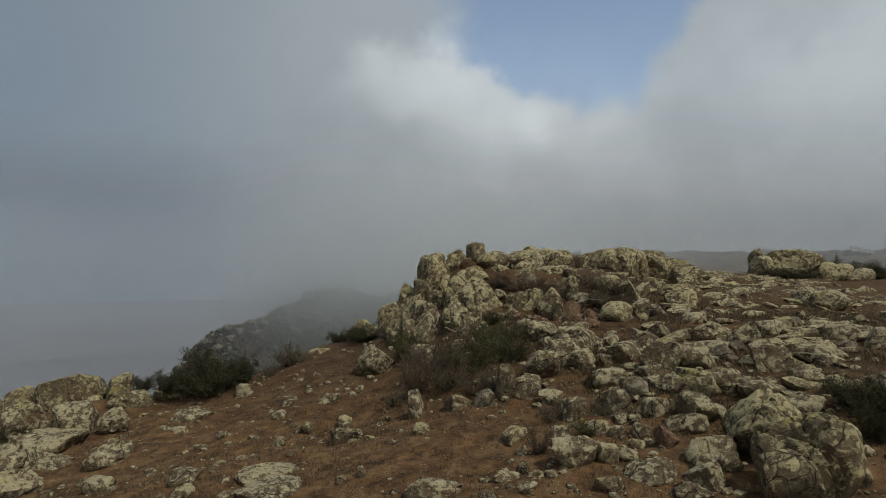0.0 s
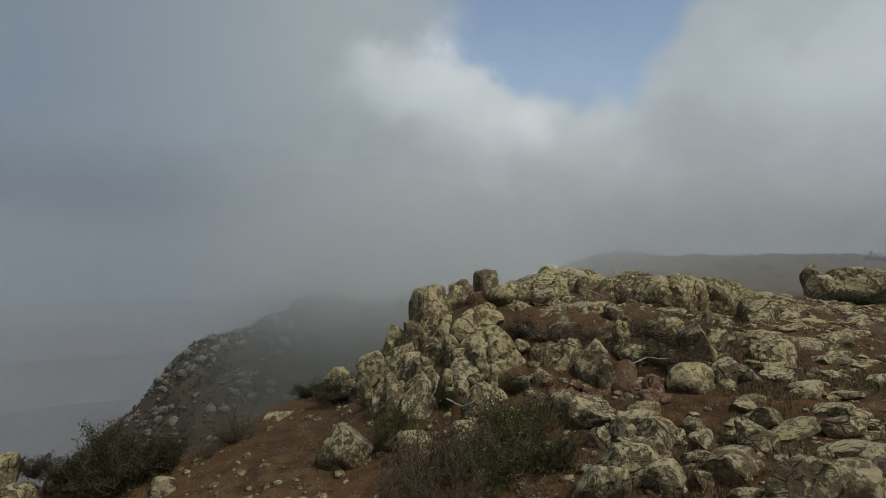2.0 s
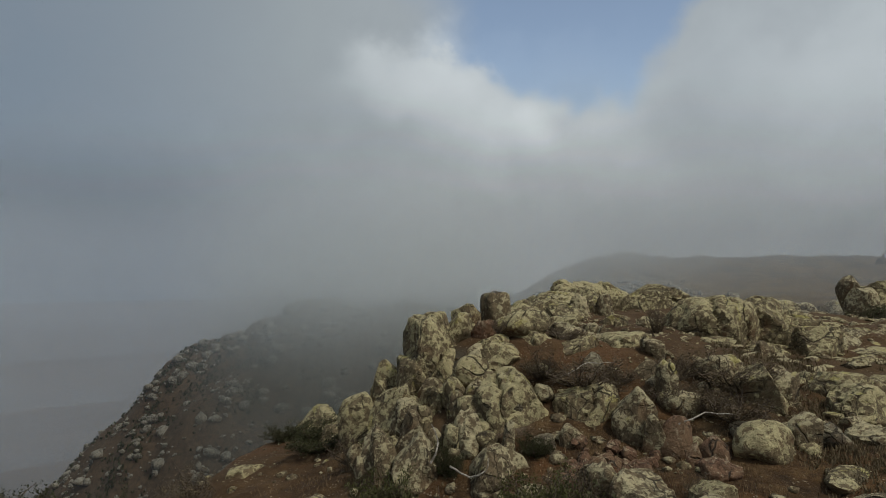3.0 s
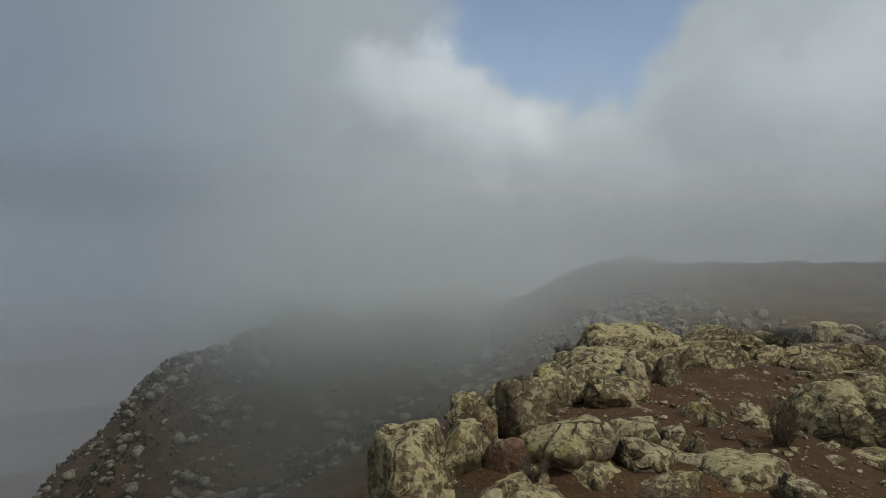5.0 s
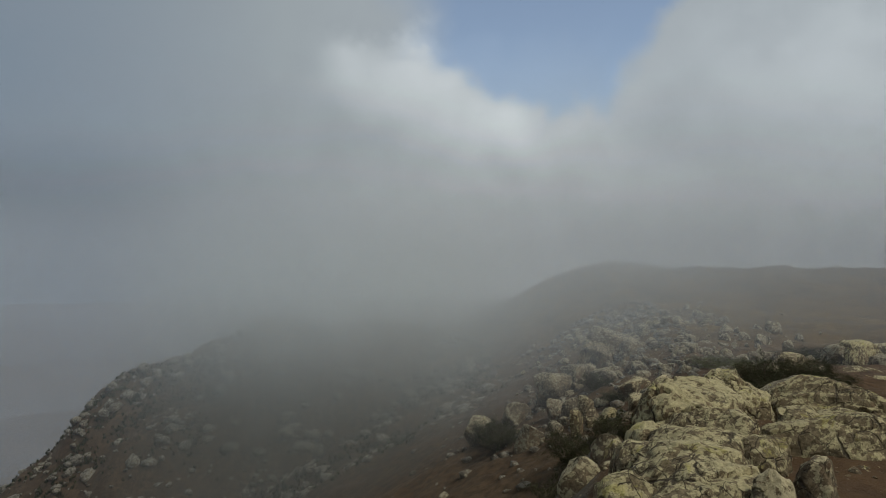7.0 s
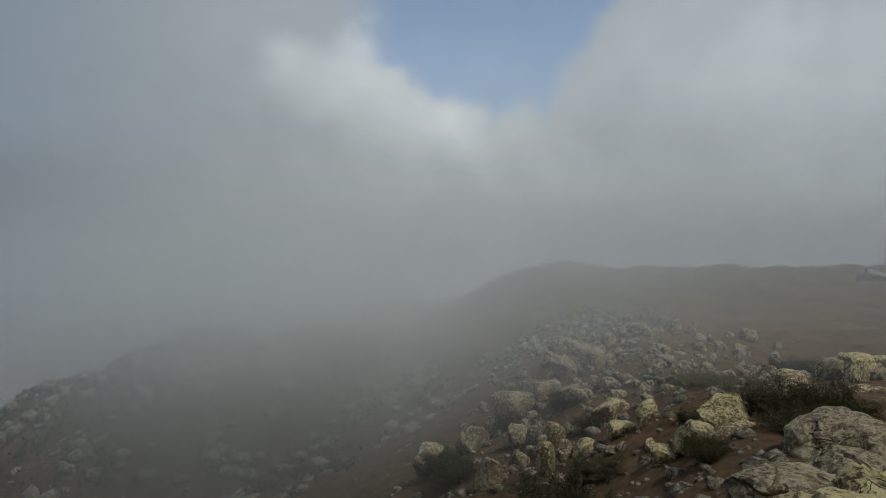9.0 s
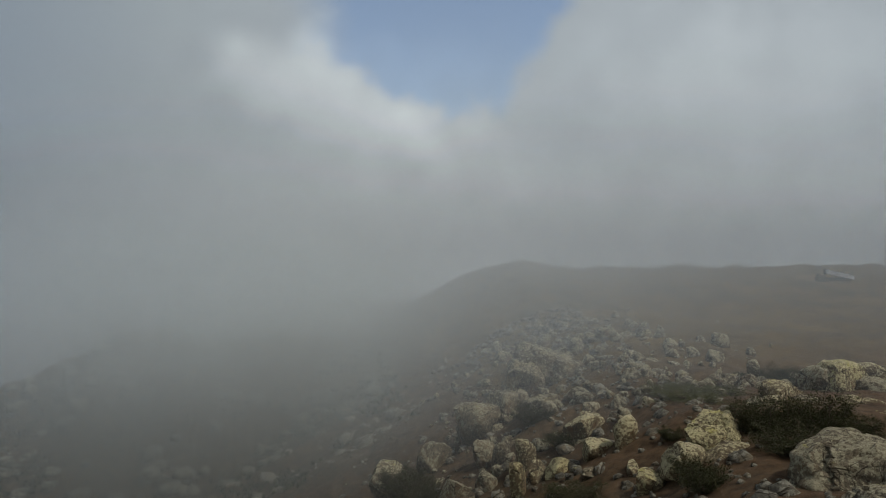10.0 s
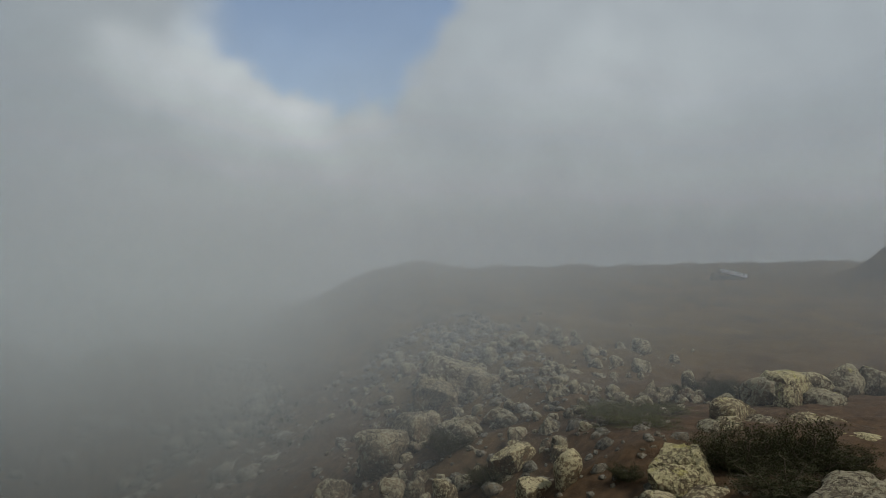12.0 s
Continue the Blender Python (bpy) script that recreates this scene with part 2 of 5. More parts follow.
def wood_material(name, low, high):
    m, n = material(name)
    where = n.add("ShaderNodeNewGeometry").outputs["Position"]
    grain = n.noise(where, 30.0, 5, 0.6)
    finish(n, n.mix(n.step(grain, 0.35, 0.65), low, high), 0.9, grain, 0.6, 0.01)
    return m


BARK = wood_material("brown_bark", (0.048, 0.036, 0.025, 1), (0.125, 0.096, 0.068, 1))
DEAD_WOOD = wood_material("bleached_dead_wood", (0.16, 0.14, 0.115, 1), (0.42, 0.39, 0.33, 1))


def mist_material(name, density, seed, base, top, even, low, bright):
    """Thin cloud: mostly clear, whitish where it thickens; it thins out upward and to the ends."""
    m, n = material(name)
    where = n.add("ShaderNodeNewGeometry").outputs["Position"]
    xyz = n.add("ShaderNodeSeparateXYZ", {0: where})
    moved = n.add("ShaderNodeVectorMath", {0: where, 1: (seed * 13.1, seed * 7.7, seed * 3.3)}).outputs[0]
    broad = n.noise(moved, 0.022, 2, 0.5)
    wisp = n.noise(moved, 0.075, 3, 0.5, 0.5)
    body = n.math("ADD", n.math("MULTIPLY", broad, 0.65), n.math("MULTIPLY", wisp, 0.35))
    thick = n.step(body, 0.3, 0.68, 0.8, 1.4)
    rise = n.step(n.math("ADD", xyz.outputs[2], n.math("MULTIPLY", n.math("SUBTRACT", wisp, 0.5), 22.0)), base, top, 1.0, 0.0)
    edge = n.add("ShaderNodeUVMap").outputs[0]
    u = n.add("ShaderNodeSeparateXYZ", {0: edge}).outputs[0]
    side = n.math("MULTIPLY", n.math("MULTIPLY", n.step(u, 0.29, 0.43, max(even, 0.3), 1.0), n.step(u, 0.55, 0.66, 1.0, max(even, 0.65))), n.step(u, 1.0, 0.94))
    thin_below = n.step(xyz.outputs[2], -6.5, 6.0, max(low, 0.1), 1.0)
    alpha = n.math("MULTIPLY_ADD", n.math("MULTIPLY", thick, rise), n.math("MULTIPLY", n.math("MULTIPLY", side, thin_below), density), 0.0, clamp=True)
    # Light put into the colour: dimmer and bluer to the left, brighter far veils.
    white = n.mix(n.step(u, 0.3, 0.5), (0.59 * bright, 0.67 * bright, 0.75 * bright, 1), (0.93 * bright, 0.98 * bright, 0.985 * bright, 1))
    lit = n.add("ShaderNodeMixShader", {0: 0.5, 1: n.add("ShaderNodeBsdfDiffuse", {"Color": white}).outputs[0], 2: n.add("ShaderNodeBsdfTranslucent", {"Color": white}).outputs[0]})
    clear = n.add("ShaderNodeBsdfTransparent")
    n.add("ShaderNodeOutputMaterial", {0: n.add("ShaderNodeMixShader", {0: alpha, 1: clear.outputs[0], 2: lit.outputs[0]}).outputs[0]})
    return m


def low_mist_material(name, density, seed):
    """Mist lying in the hollow below the ridge, with shade put into its colour."""
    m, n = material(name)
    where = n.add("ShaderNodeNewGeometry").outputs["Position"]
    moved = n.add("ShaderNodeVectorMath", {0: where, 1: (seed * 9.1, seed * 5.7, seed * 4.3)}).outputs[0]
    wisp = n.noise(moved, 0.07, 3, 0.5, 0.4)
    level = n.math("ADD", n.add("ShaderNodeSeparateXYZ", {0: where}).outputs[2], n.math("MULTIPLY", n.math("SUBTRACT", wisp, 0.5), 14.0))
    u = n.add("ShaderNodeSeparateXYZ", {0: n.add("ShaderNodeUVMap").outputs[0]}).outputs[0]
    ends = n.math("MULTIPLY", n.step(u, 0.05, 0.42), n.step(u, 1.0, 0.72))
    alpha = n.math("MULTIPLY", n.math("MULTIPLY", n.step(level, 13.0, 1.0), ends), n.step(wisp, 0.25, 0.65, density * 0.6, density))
    # Shade painted into the tint: dim low down, pale at the top.
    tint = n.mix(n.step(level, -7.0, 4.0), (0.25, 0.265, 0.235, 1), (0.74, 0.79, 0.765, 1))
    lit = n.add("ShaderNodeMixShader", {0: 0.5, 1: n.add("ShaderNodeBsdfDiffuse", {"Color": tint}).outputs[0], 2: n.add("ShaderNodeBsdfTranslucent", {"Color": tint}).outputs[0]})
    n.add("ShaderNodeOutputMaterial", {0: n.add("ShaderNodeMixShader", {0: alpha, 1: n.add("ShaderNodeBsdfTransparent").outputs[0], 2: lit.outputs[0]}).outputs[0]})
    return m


def sheet_material():
    m, n = material("white_sheet_metal")
    where = n.add("ShaderNodeNewGeometry").outputs["Position"]
    stain = n.noise(where, 1.5, 5, 0.6)
    finish(n, n.mix(n.step(stain, 0.45, 0.7), (0.78, 0.79, 0.8, 1), (0.55, 0.55, 0.54, 1)), 0.5, stain, 0.2, 0.01)
    return m


SHEET = sheet_material()

# ---- the lie of the land ----
def value_noise(x, y, seed=0.0):
    """Smooth noise between -1 and 1 over the plan."""
    xi, yi = np.floor(x), np.floor(y)
    u, v = x - xi, y - yi
    u, v = u * u * (3 - 2 * u), v * v * (3 - 2 * v)

    def knot(a, b):
        s = np.sin(a * 127.1 + b * 311.7 + seed * 74.7) * 43758.5453
        return 2 * (s - np.floor(s)) - 1

    return (knot(xi, yi) * (1 - u) + knot(xi + 1, yi) * u) * (1 - v) + (knot(xi, yi + 1) * (1 - u) + knot(xi + 1, yi + 1) * u) * v


def fractal(x, y, size, octaves=4, seed=0.0):
    total, gain = 0.0, 1.0
    for k in range(octaves):
        total = total + gain * value_noise(x / size + 17.3 * k, y / size - 9.1 * k, seed + k)
        size, gain = size / 2.1, gain * 0.5
    return total


def smooth(v, lo, hi):
    s = np.clip((v - lo) / (hi - lo), 0, 1)
    return s * s * (3 - 2 * s)


# long sections of the ridge: (across, places along, heights)
SECTIONS = [
    (-14, (0, 12, 17, 22, 40), (-1.9, -1.6, -1.3, -1.6, -6.0)),
    (-7.0, (0, 12, 16, 18, 21, 40), (-1.1, -1.0, -0.85, -0.6, -0.6, -5.0)),
    (-2.0, (0, 8, 12, 16, 18, 22, 40), (-0.45, -0.42, -0.38, -0.1, 0.22, 0.35, -4.0)),
    (1.2, (0, 8, 12, 14, 16.4, 17.5, 19.3, 22, 26, 30, 40), (-0.2, -0.1, 0.25, 0.75, 0.95, 1.5, 2.5, 2.5, 2.3, 1.8, -2.5)),
    (4.5, (0, 8, 11, 13, 15, 17, 19, 21.5, 25, 28, 31, 38, 45), (0, 0.1, 0.45, 0.95, 1.15, 1.55, 2.25, 2.45, 2.4, 2.4, 1.9, -0.9, -1.8)),
    (8.0, (0, 8, 12, 14, 17, 19, 22.7, 26, 30, 38, 45), (0.2, 0.5, 0.95, 1.25, 1.45, 1.75, 2.15, 2.35, 1.95, -0.05, -0.8)),
    (16.0, (0, 12, 20, 28, 31, 38, 45), (0.5, 1.0, 1.3, 1.75, 1.7, 0.5, 0.05)),
    (32.0, (0, 20, 30, 38, 45), (1.0, 1.2, 1.6, 0.8, 0.2)),
]
FAR_PLACES, FAR_HEIGHTS = (45, 52, 58, 66, 75, 86, 100, 140, 400, 3000), (0.05, -0.4, 0.0, 0.3, 1.1, 2.3, 2.5, 2.3, -20, -200)
RIM_PLACES = (-40, 8, 15, 18, 18.8, 19.5, 21, 22.6, 23.4, 24.5, 28.4, 31, 35, 42, 48, 60, 75, 110, 150, 400)
RIM_ACROSS = (-19, -14, -12.5, -8.3, -4.4, -3.6, -3.3, -2.7, 0.4, 2.3, 4.0, 5.6, 9.0, 12.8, 14.6, 16.8, 20, 26, 33, 70)
CREST_ACROSS, CREST_HEIGHTS = (-90, -48, -41.6, -34, -31, -21, -14, 0, 14), (-66, -28, -20.6, -13.6, -10, -3.9, -2.5, -2.2, -3)


def land(x, y):
    """Height of the ground at (x, y), without its fine roughness."""
    x, y = np.asarray(x, float), np.asarray(y, float)
    across = np.array([s[0] for s in SECTIONS])
    rows = np.stack([np.interp(y, s[1], s[2]) for s in SECTIONS])
    k = np.clip(np.searchsorted(across, x) - 1, 0, len(across) - 2)
    f = np.clip((x - across[k]) / (across[k + 1] - across[k]), 0, 1)
    f = f * f * (3 - 2 * f) * 0.5 + f * 0.5
    near = np.take_along_axis(rows, k[None], 0)[0] * (1 - f) + np.take_along_axis(rows, k[None] + 1, 0)[0] * f
    top = near + (np.interp(y, FAR_PLACES, FAR_HEIGHTS) - near) * smooth(y, 34, 50)
    top = top + 8.0 * np.exp(-(((x - 65) / 3.0) ** 2 + ((y - 71) / 8) ** 2))
    top = top + 0.4 * np.exp(-(((x - 0.5) / 0.6) ** 2 + ((y - 19.8) / 0.6) ** 2))
    top = top + 1.9 * np.exp(-(((x - 38.8) / 3.6) ** 2 + ((y - 139) / 4) ** 2))
    rim = np.interp(y, RIM_PLACES, RIM_ACROSS) + 0.8 * value_noise(y / 2.3, y * 0, 5.0) * smooth(y, 30, 60)
    off = np.maximum(rim - x, 0)
    steep = 1.5 + (0.52 - 1.5) * smooth(y, 29, 37)
    drop = steep * off * off / (off + 1.2)
    ridge = top - np.where(drop > 60, 60 + (drop - 60) * 0.25, drop)
    spur = np.interp(x, CREST_ACROSS, CREST_HEIGHTS) - 0.85 * (np.sqrt((y - 91) ** 2 + 16) - 4) - 0.25 * np.maximum(y - 91, 0)
    spur = spur + 1.1 * fractal(x, y, 7.0, 4, 14.0)
    d = np.maximum(ridge, spur)
    return np.maximum(d, -120 - 0.02 * np.hypot(x, y))


def ground_height(x, y):
    x, y = np.asarray(x, float), np.asarray(y, float)
    far = np.hypot(x - 3, y - 18)
    rough = 0.11 * fractal(x, y, 2.2, 4, 1.0) + 0.035 * fractal(x, y, 0.4, 2, 7.0)
    return land(x, y) + rough * (1 + np.clip(far - 30, 0, 120) / 20)
# ---- end of the land ----


def grid_mesh(name, xs, ys):
    gx, gy = np.meshgrid(xs, ys)
    gz = ground_height(gx.ravel(), gy.ravel())
    verts = np.column_stack([gx.ravel(), gy.ravel(), gz])
    w, h = len(xs), len(ys)
    k = np.arange(w * h).reshape(h, w)
    faces = np.stack([k[:-1, :-1], k[:-1, 1:], k[1:, 1:], k[1:, :-1]], -1).reshape(-1, 4)
    mesh = bpy.data.meshes.new(name)
    mesh.vertices.add(len(verts)), mesh.loops.add(faces.size), mesh.polygons.add(len(faces))
    mesh.vertices.foreach_set("co", verts.ravel())
    mesh.loops.foreach_set("vertex_index", faces.ravel())
    mesh.polygons.foreach_set("loop_start", np.arange(0, faces.size, 4))
    mesh.polygons.foreach_set("use_smooth", np.ones(len(faces), bool))
    mesh.update(calc_edges=True)
    return mesh


def spread(lo, hi, cell, reach, growth=1.04):
    """Places at even steps from lo to hi, then ever wider out to reach on both sides."""
    mid = list(np.arange(lo, hi, cell))
    up, step = [hi], cell
    while up[-1] < reach:
        step = min(step * growth, 120)
        up.append(up[-1] + step)
    down, step = [lo - cell], cell
    while down[-1] > -reach:
        step = min(step * growth, 120)
        down.append(down[-1] - step)
    return np.array(down[::-1] + mid + up)


ground = new("ground", grid_mesh("ground", spread(-12, 22, 0.16, 2600), spread(3, 58, 0.17, 2600)))
ground.data.materials.append(EARTH)
tagged(ground, "red-brown stony earth of a mountain ridge", "ground", kind="structure")


# ---- drifting mist: thin veils of cloud, one behind the other ----
def mist_veil(radius, top, mat, label, first=-75, last=90):
    steps, rows = 64, 8
    mesh, bm = bpy.data.meshes.new("mist"), bmesh.new()
    uv = bm.loops.layers.uv.new("UVMap")
    ring = []
    for i in range(steps + 1):
        a = radians(first + (last - first) * i / steps)
        ring.append([bm.verts.new((radius * math.sin(a), 15 + radius * math.cos(a), -90 + (90 + top + 14) * j / rows)) for j in range(rows + 1)])
    for i in range(steps):
        for j in range(rows):
            face = bm.faces.new((ring[i][j], ring[i + 1][j], ring[i + 1][j + 1], ring[i][j + 1]))
            face.smooth = True
            for loop, (p, q) in zip(face.loops, ((i, j), (i + 1, j), (i + 1, j + 1), (i, j + 1))):
                loop[uv].uv = (p / steps, q / rows)
    bm.to_mesh(mesh), bm.free()
    ob = new("mist", mesh)
    mesh.materials.append(mat)
    return tagged(ob, label, "mist", kind="stuff")


scene.cycles.transparent_max_bounces = 40
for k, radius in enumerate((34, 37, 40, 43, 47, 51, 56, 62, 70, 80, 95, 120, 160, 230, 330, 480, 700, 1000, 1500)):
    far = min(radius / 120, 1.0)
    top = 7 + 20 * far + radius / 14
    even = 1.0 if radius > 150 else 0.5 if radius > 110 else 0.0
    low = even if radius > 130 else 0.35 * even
    # The last value colours far veils brighter, as if sunlit, near ones as if shaded.
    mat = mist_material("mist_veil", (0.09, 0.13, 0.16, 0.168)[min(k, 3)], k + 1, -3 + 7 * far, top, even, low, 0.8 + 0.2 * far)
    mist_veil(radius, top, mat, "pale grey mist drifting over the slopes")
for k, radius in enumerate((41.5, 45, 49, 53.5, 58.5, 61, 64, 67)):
    mist_veil(radius, 8, low_mist_material("low_mist", 0.18, k + 1), "grey mist lying in the hollow, shade painted into its lower part", -26, 13)


# ---- rocks ----
def rock_mesh(name, seed, detail=3, flat=0.0, cuts=11, grooves=1, rough=1.0, mat=ROCK, square=3.2, undercut=0.0):
    """A weathered block of unit half-size: a ball cut by random planes, split by grooves, roughened."""
    rng = np.random.default_rng(seed)
    bm = bmesh.new()
    bmesh.ops.create_icosphere(bm, subdivisions=detail, radius=1.0)
    p = np.array([v.co for v in bm.verts])
    p *= (np.abs(p) ** square).sum(1)[:, None] ** (-1 / square)
    for k in range(cuts):
        nrm = rng.normal(size=3)
        nrm[2] *= 0.8
        nrm /= np.linalg.norm(nrm)
        over = p @ nrm - rng.uniform(0.6, 0.93)
        p -= (0.5 * (over + np.sqrt(over * over + 0.0022)))[:, None] * nrm * 0.97
    lump = np.array([noise.fractal(Vector(q) * 1.5 + Vector((seed * 3.1, 7, 1)), 1.0, 2.0, 3) for q in p])
    for k in range(grooves):
        nrm = rng.normal(size=3) * (1, 1, 0.6)
        nrm /= np.linalg.norm(nrm)
        near = np.abs(p @ nrm - rng.uniform(-0.5, 0.5) + 0.22 * lump)
        p *= (1 - 0.13 * np.clip(1 - near / 0.07, 0, 1))[:, None]
    chips = np.array([noise.ridged_multi_fractal(Vector(q) * 1.9 + Vector((seed * 1.7, 3, 9)), 1.0, 2.1, 3, 1.0, 2.0) for q in p])
    pits = np.array([noise.fractal(Vector(q) * 6.5 + Vector((2, seed * 2.3, 4)), 0.8, 2.2, 3) for q in p])
    p *= 1 + rough * (0.075 * lump + 0.045 * (chips - 1.0) + 0.028 * pits)[:, None]
    p[:, 2] = np.where(p[:, 2] < -0.55, -0.55 + (p[:, 2] + 0.55) * 0.3, p[:, 2])
    p[:, :2] *= (1 - undercut * np.clip(0.15 - p[:, 2], 0, 1))[:, None]
    if flat:   # bedded rock: stepped layers
        layer = 0.22
        z = p[:, 2]
        p[:, 2] = z + flat * (np.round((z + 0.06 * lump) / layer) * layer - z)
    for v, q in zip(bm.verts, p):
        v.co = q
    for f in bm.faces:
        f.smooth = True
    mesh = bpy.data.meshes.new(name)
    bm.to_mesh(mesh), bm.free()
    mesh.set_sharp_from_angle(angle=radians(38))
    mesh.materials.append(mat)
    return mesh


ROCK_LABELS = {
    ROCK: "pale weathered boulder lying in red-brown earth",
    ROCK_LICHEN: "weathered boulder crusted with yellow-green lichen",
    ROCK_RED: "reddish boulder stained by the earth around it",
    ROCK_GREY: "pale grey angular rock on the misty slope",
}
rock_count = [0]


def boulder(x, y, w, d, h, turn=0.0, lift=0.0, lean=0.0, mat=ROCK, detail=4, flat=0.0, grooves=1, name="boulder", label="", top=None, square=3.2, undercut=0.0, cuts=12, rough=1.2):
    """One rock of its own shape: w across, d deep, h out of the ground (or up to the height top)."""
    rock_count[0] += 1
    mesh = rock_mesh(name, 100 + rock_count[0], detail, flat, cuts, grooves, rough, mat, square, undercut)
    ob = new(name, mesh)
    base = float(ground_height(np.array([x]), np.array([y]))[0]) + lift if top is None else top - h
    hi = max(v.co.z for v in mesh.vertices)
    s = h / (hi + 0.4)
    ob.matrix_world = pose(x, y, base + 0.4 * s, lean, lean * 0.4, turn) @ Matrix.Diagonal((w / 1.8, d / 1.8, s, 1))
    return tagged(ob, label or ROCK_LABELS[mat], "rock")


def join_pieces(name, pieces, mat, label, category="stones"):
    """Many small pieces (vertices, triangles) as one object that nobody could count."""
    verts, faces, at = [], [], 0
    for p, f in pieces:
        verts.append(p), faces.append(f + at)
        at += len(p)
    v, f = np.concatenate(verts), np.concatenate(faces)
    mesh = bpy.data.meshes.new(name)
    k = f.shape[1]
    mesh.vertices.add(len(v)), mesh.loops.add(f.size), mesh.polygons.add(len(f))
    mesh.vertices.foreach_set("co", v.ravel())
    mesh.loops.foreach_set("vertex_index", f.ravel())
    mesh.polygons.foreach_set("loop_start", np.arange(0, f.size, k))
    mesh.update(calc_edges=True)
    mesh.materials.append(mat)
    return tagged(new(name, mesh), label, category, kind="stuff")


def mesh_arrays(mesh):
    v = np.empty(len(mesh.vertices) * 3)
    mesh.vertices.foreach_get("co", v)
    f = np.empty(len(mesh.polygons) * 3, int)
    mesh.polygons.foreach_get("vertices", f)
    return v.reshape(-1, 3), f.reshape(-1, 3)


def turned(v, sx, sy, sz, turn, lean=0.0, tip=0.0):
    m = np.array(Euler((lean, tip, turn)).to_matrix())
    return (v * (sx, sy, sz)) @ m.T

# the boulders at the western brow
boulder(-9.65, 18.60, 1.74, 1.33, 1.15, 40, lean=7, mat=ROCK_LICHEN, top=-0.06)
boulder(-10.55, 18.20, 1.06, 0.81, 0.93, 41, lean=5, mat=ROCK_LICHEN, top=-0.40)
boulder(-9.04, 15.35, 1.01, 0.77, 0.72, 16, lean=5, top=-0.20)
boulder(-7.81, 15.56, 1.03, 0.78, 0.68, 22, lean=-7, top=-0.26)
boulder(-8.68, 18.00, 0.68, 0.52, 0.54, 19, lean=8, top=-0.59)
boulder(-8.46, 15.50, 0.32, 0.25, 0.26, 28, lean=-2, detail=3, top=-0.64)
boulder(-8.10, 18.40, 0.77, 0.59, 0.62, 18, lean=-6, mat=ROCK_LICHEN, top=-0.12)
boulder(-7.42, 17.70, 1.29, 0.98, 0.85, 30, lean=2, mat=ROCK_LICHEN, top=-0.40)
boulder(-6.83, 15.26, 0.66, 0.50, 0.54, 13, lean=7, top=-0.33)
boulder(-8.03, 14.60, 1.83, 1.65, 0.39, 36, lean=-2, flat=0.6, top=-0.67)
boulder(-7.77, 13.14, 0.97, 0.87, 0.41, 45, lean=-1, flat=0.6, top=-0.65)
boulder(-7.30, 13.45, 0.80, 0.72, 0.33, 16, lean=-2, flat=0.6, top=-0.81)
boulder(-7.04, 11.81, 0.77, 0.70, 0.48, 46, lean=0, flat=0.6, top=-0.62)
boulder(-6.74, 18.16, 1.09, 0.99, 0.42, 21, lean=-2, flat=0.6, top=-0.39)
boulder(-4.52, 16.99, 0.50, 0.38, 0.31, -0, lean=-6, detail=3, top=-0.16)
boulder(-5.29, 15.69, 0.88, 0.80, 0.32, 18, lean=2, flat=0.6, top=-0.43)
boulder(-5.23, 14.67, 0.40, 0.37, 0.19, 21, lean=-1, flat=0.6, detail=3, top=-0.63)
boulder(-6.12, 13.41, 0.88, 0.80, 0.38, 25, lean=1, flat=0.6, top=-0.62)
boulder(-6.39, 14.71, 0.34, 0.31, 0.19, 24, lean=-3, flat=0.6, detail=3, top=-0.77)
boulder(-4.03, 13.53, 0.19, 0.20, 0.12, 19, lean=-1, detail=3, top=-0.45)
boulder(-2.72, 12.51, 0.27, 0.21, 0.21, 8, lean=8, detail=3, top=-0.25)
boulder(-2.54, 10.57, 1.04, 0.94, 0.26, 24, lean=-2, flat=0.6, top=-0.25)
boulder(-2.26, 10.05, 1.26, 1.14, 0.28, 3, lean=-2, flat=0.6, top=-0.24)
boulder(-3.56, 10.04, 0.38, 0.35, 0.25, 20, lean=2, flat=0.6, top=-0.31)
boulder(-3.11, 14.42, 0.49, 0.45, 0.27, 20, lean=-3, flat=0.6, detail=3, top=-0.24)
boulder(-3.07, 15.32, 0.56, 0.51, 0.23, -6, lean=0, flat=0.6, detail=3, top=-0.14)

# rocks on the earth slope
boulder(-2.16, 14.76, 0.52, 0.47, 0.27, 18, lean=-2, flat=0.6, detail=3, top=0.02)
boulder(-1.46, 12.23, 0.51, 0.46, 0.31, 11, lean=-1, flat=0.6, top=-0.04)
boulder(-1.64, 13.37, 0.25, 0.20, 0.17, -5, lean=0, detail=3, top=-0.11)
boulder(-1.45, 16.59, 0.39, 0.30, 0.39, 18, lean=-3, detail=3, top=0.54)
boulder(-1.05, 16.46, 0.53, 0.40, 0.31, 10, lean=-4, detail=3, top=0.51)
boulder(-0.99, 10.02, 0.15, 0.20, 0.15, 7, lean=-9, detail=3, top=-0.06)
boulder(0.47, 12.50, 0.50, 0.38, 0.29, 4, lean=-9, top=0.45)
boulder(-0.28, 12.64, 0.36, 0.28, 0.50, 5, lean=-4, detail=3, top=0.51)
boulder(0.55, 15.38, 0.27, 0.21, 0.32, 7, lean=8, detail=3, top=0.98)
boulder(1.36, 12.55, 0.44, 0.33, 0.72, -17, lean=16, detail=3, top=1.02)
boulder(1.71, 12.56, 0.62, 0.47, 0.43, 0, lean=-2, top=0.78)
boulder(2.11, 13.30, 0.71, 0.54, 0.56, -25, lean=7, top=1.16)
boulder(2.46, 13.61, 0.89, 0.67, 0.58, -18, lean=1, top=1.29)
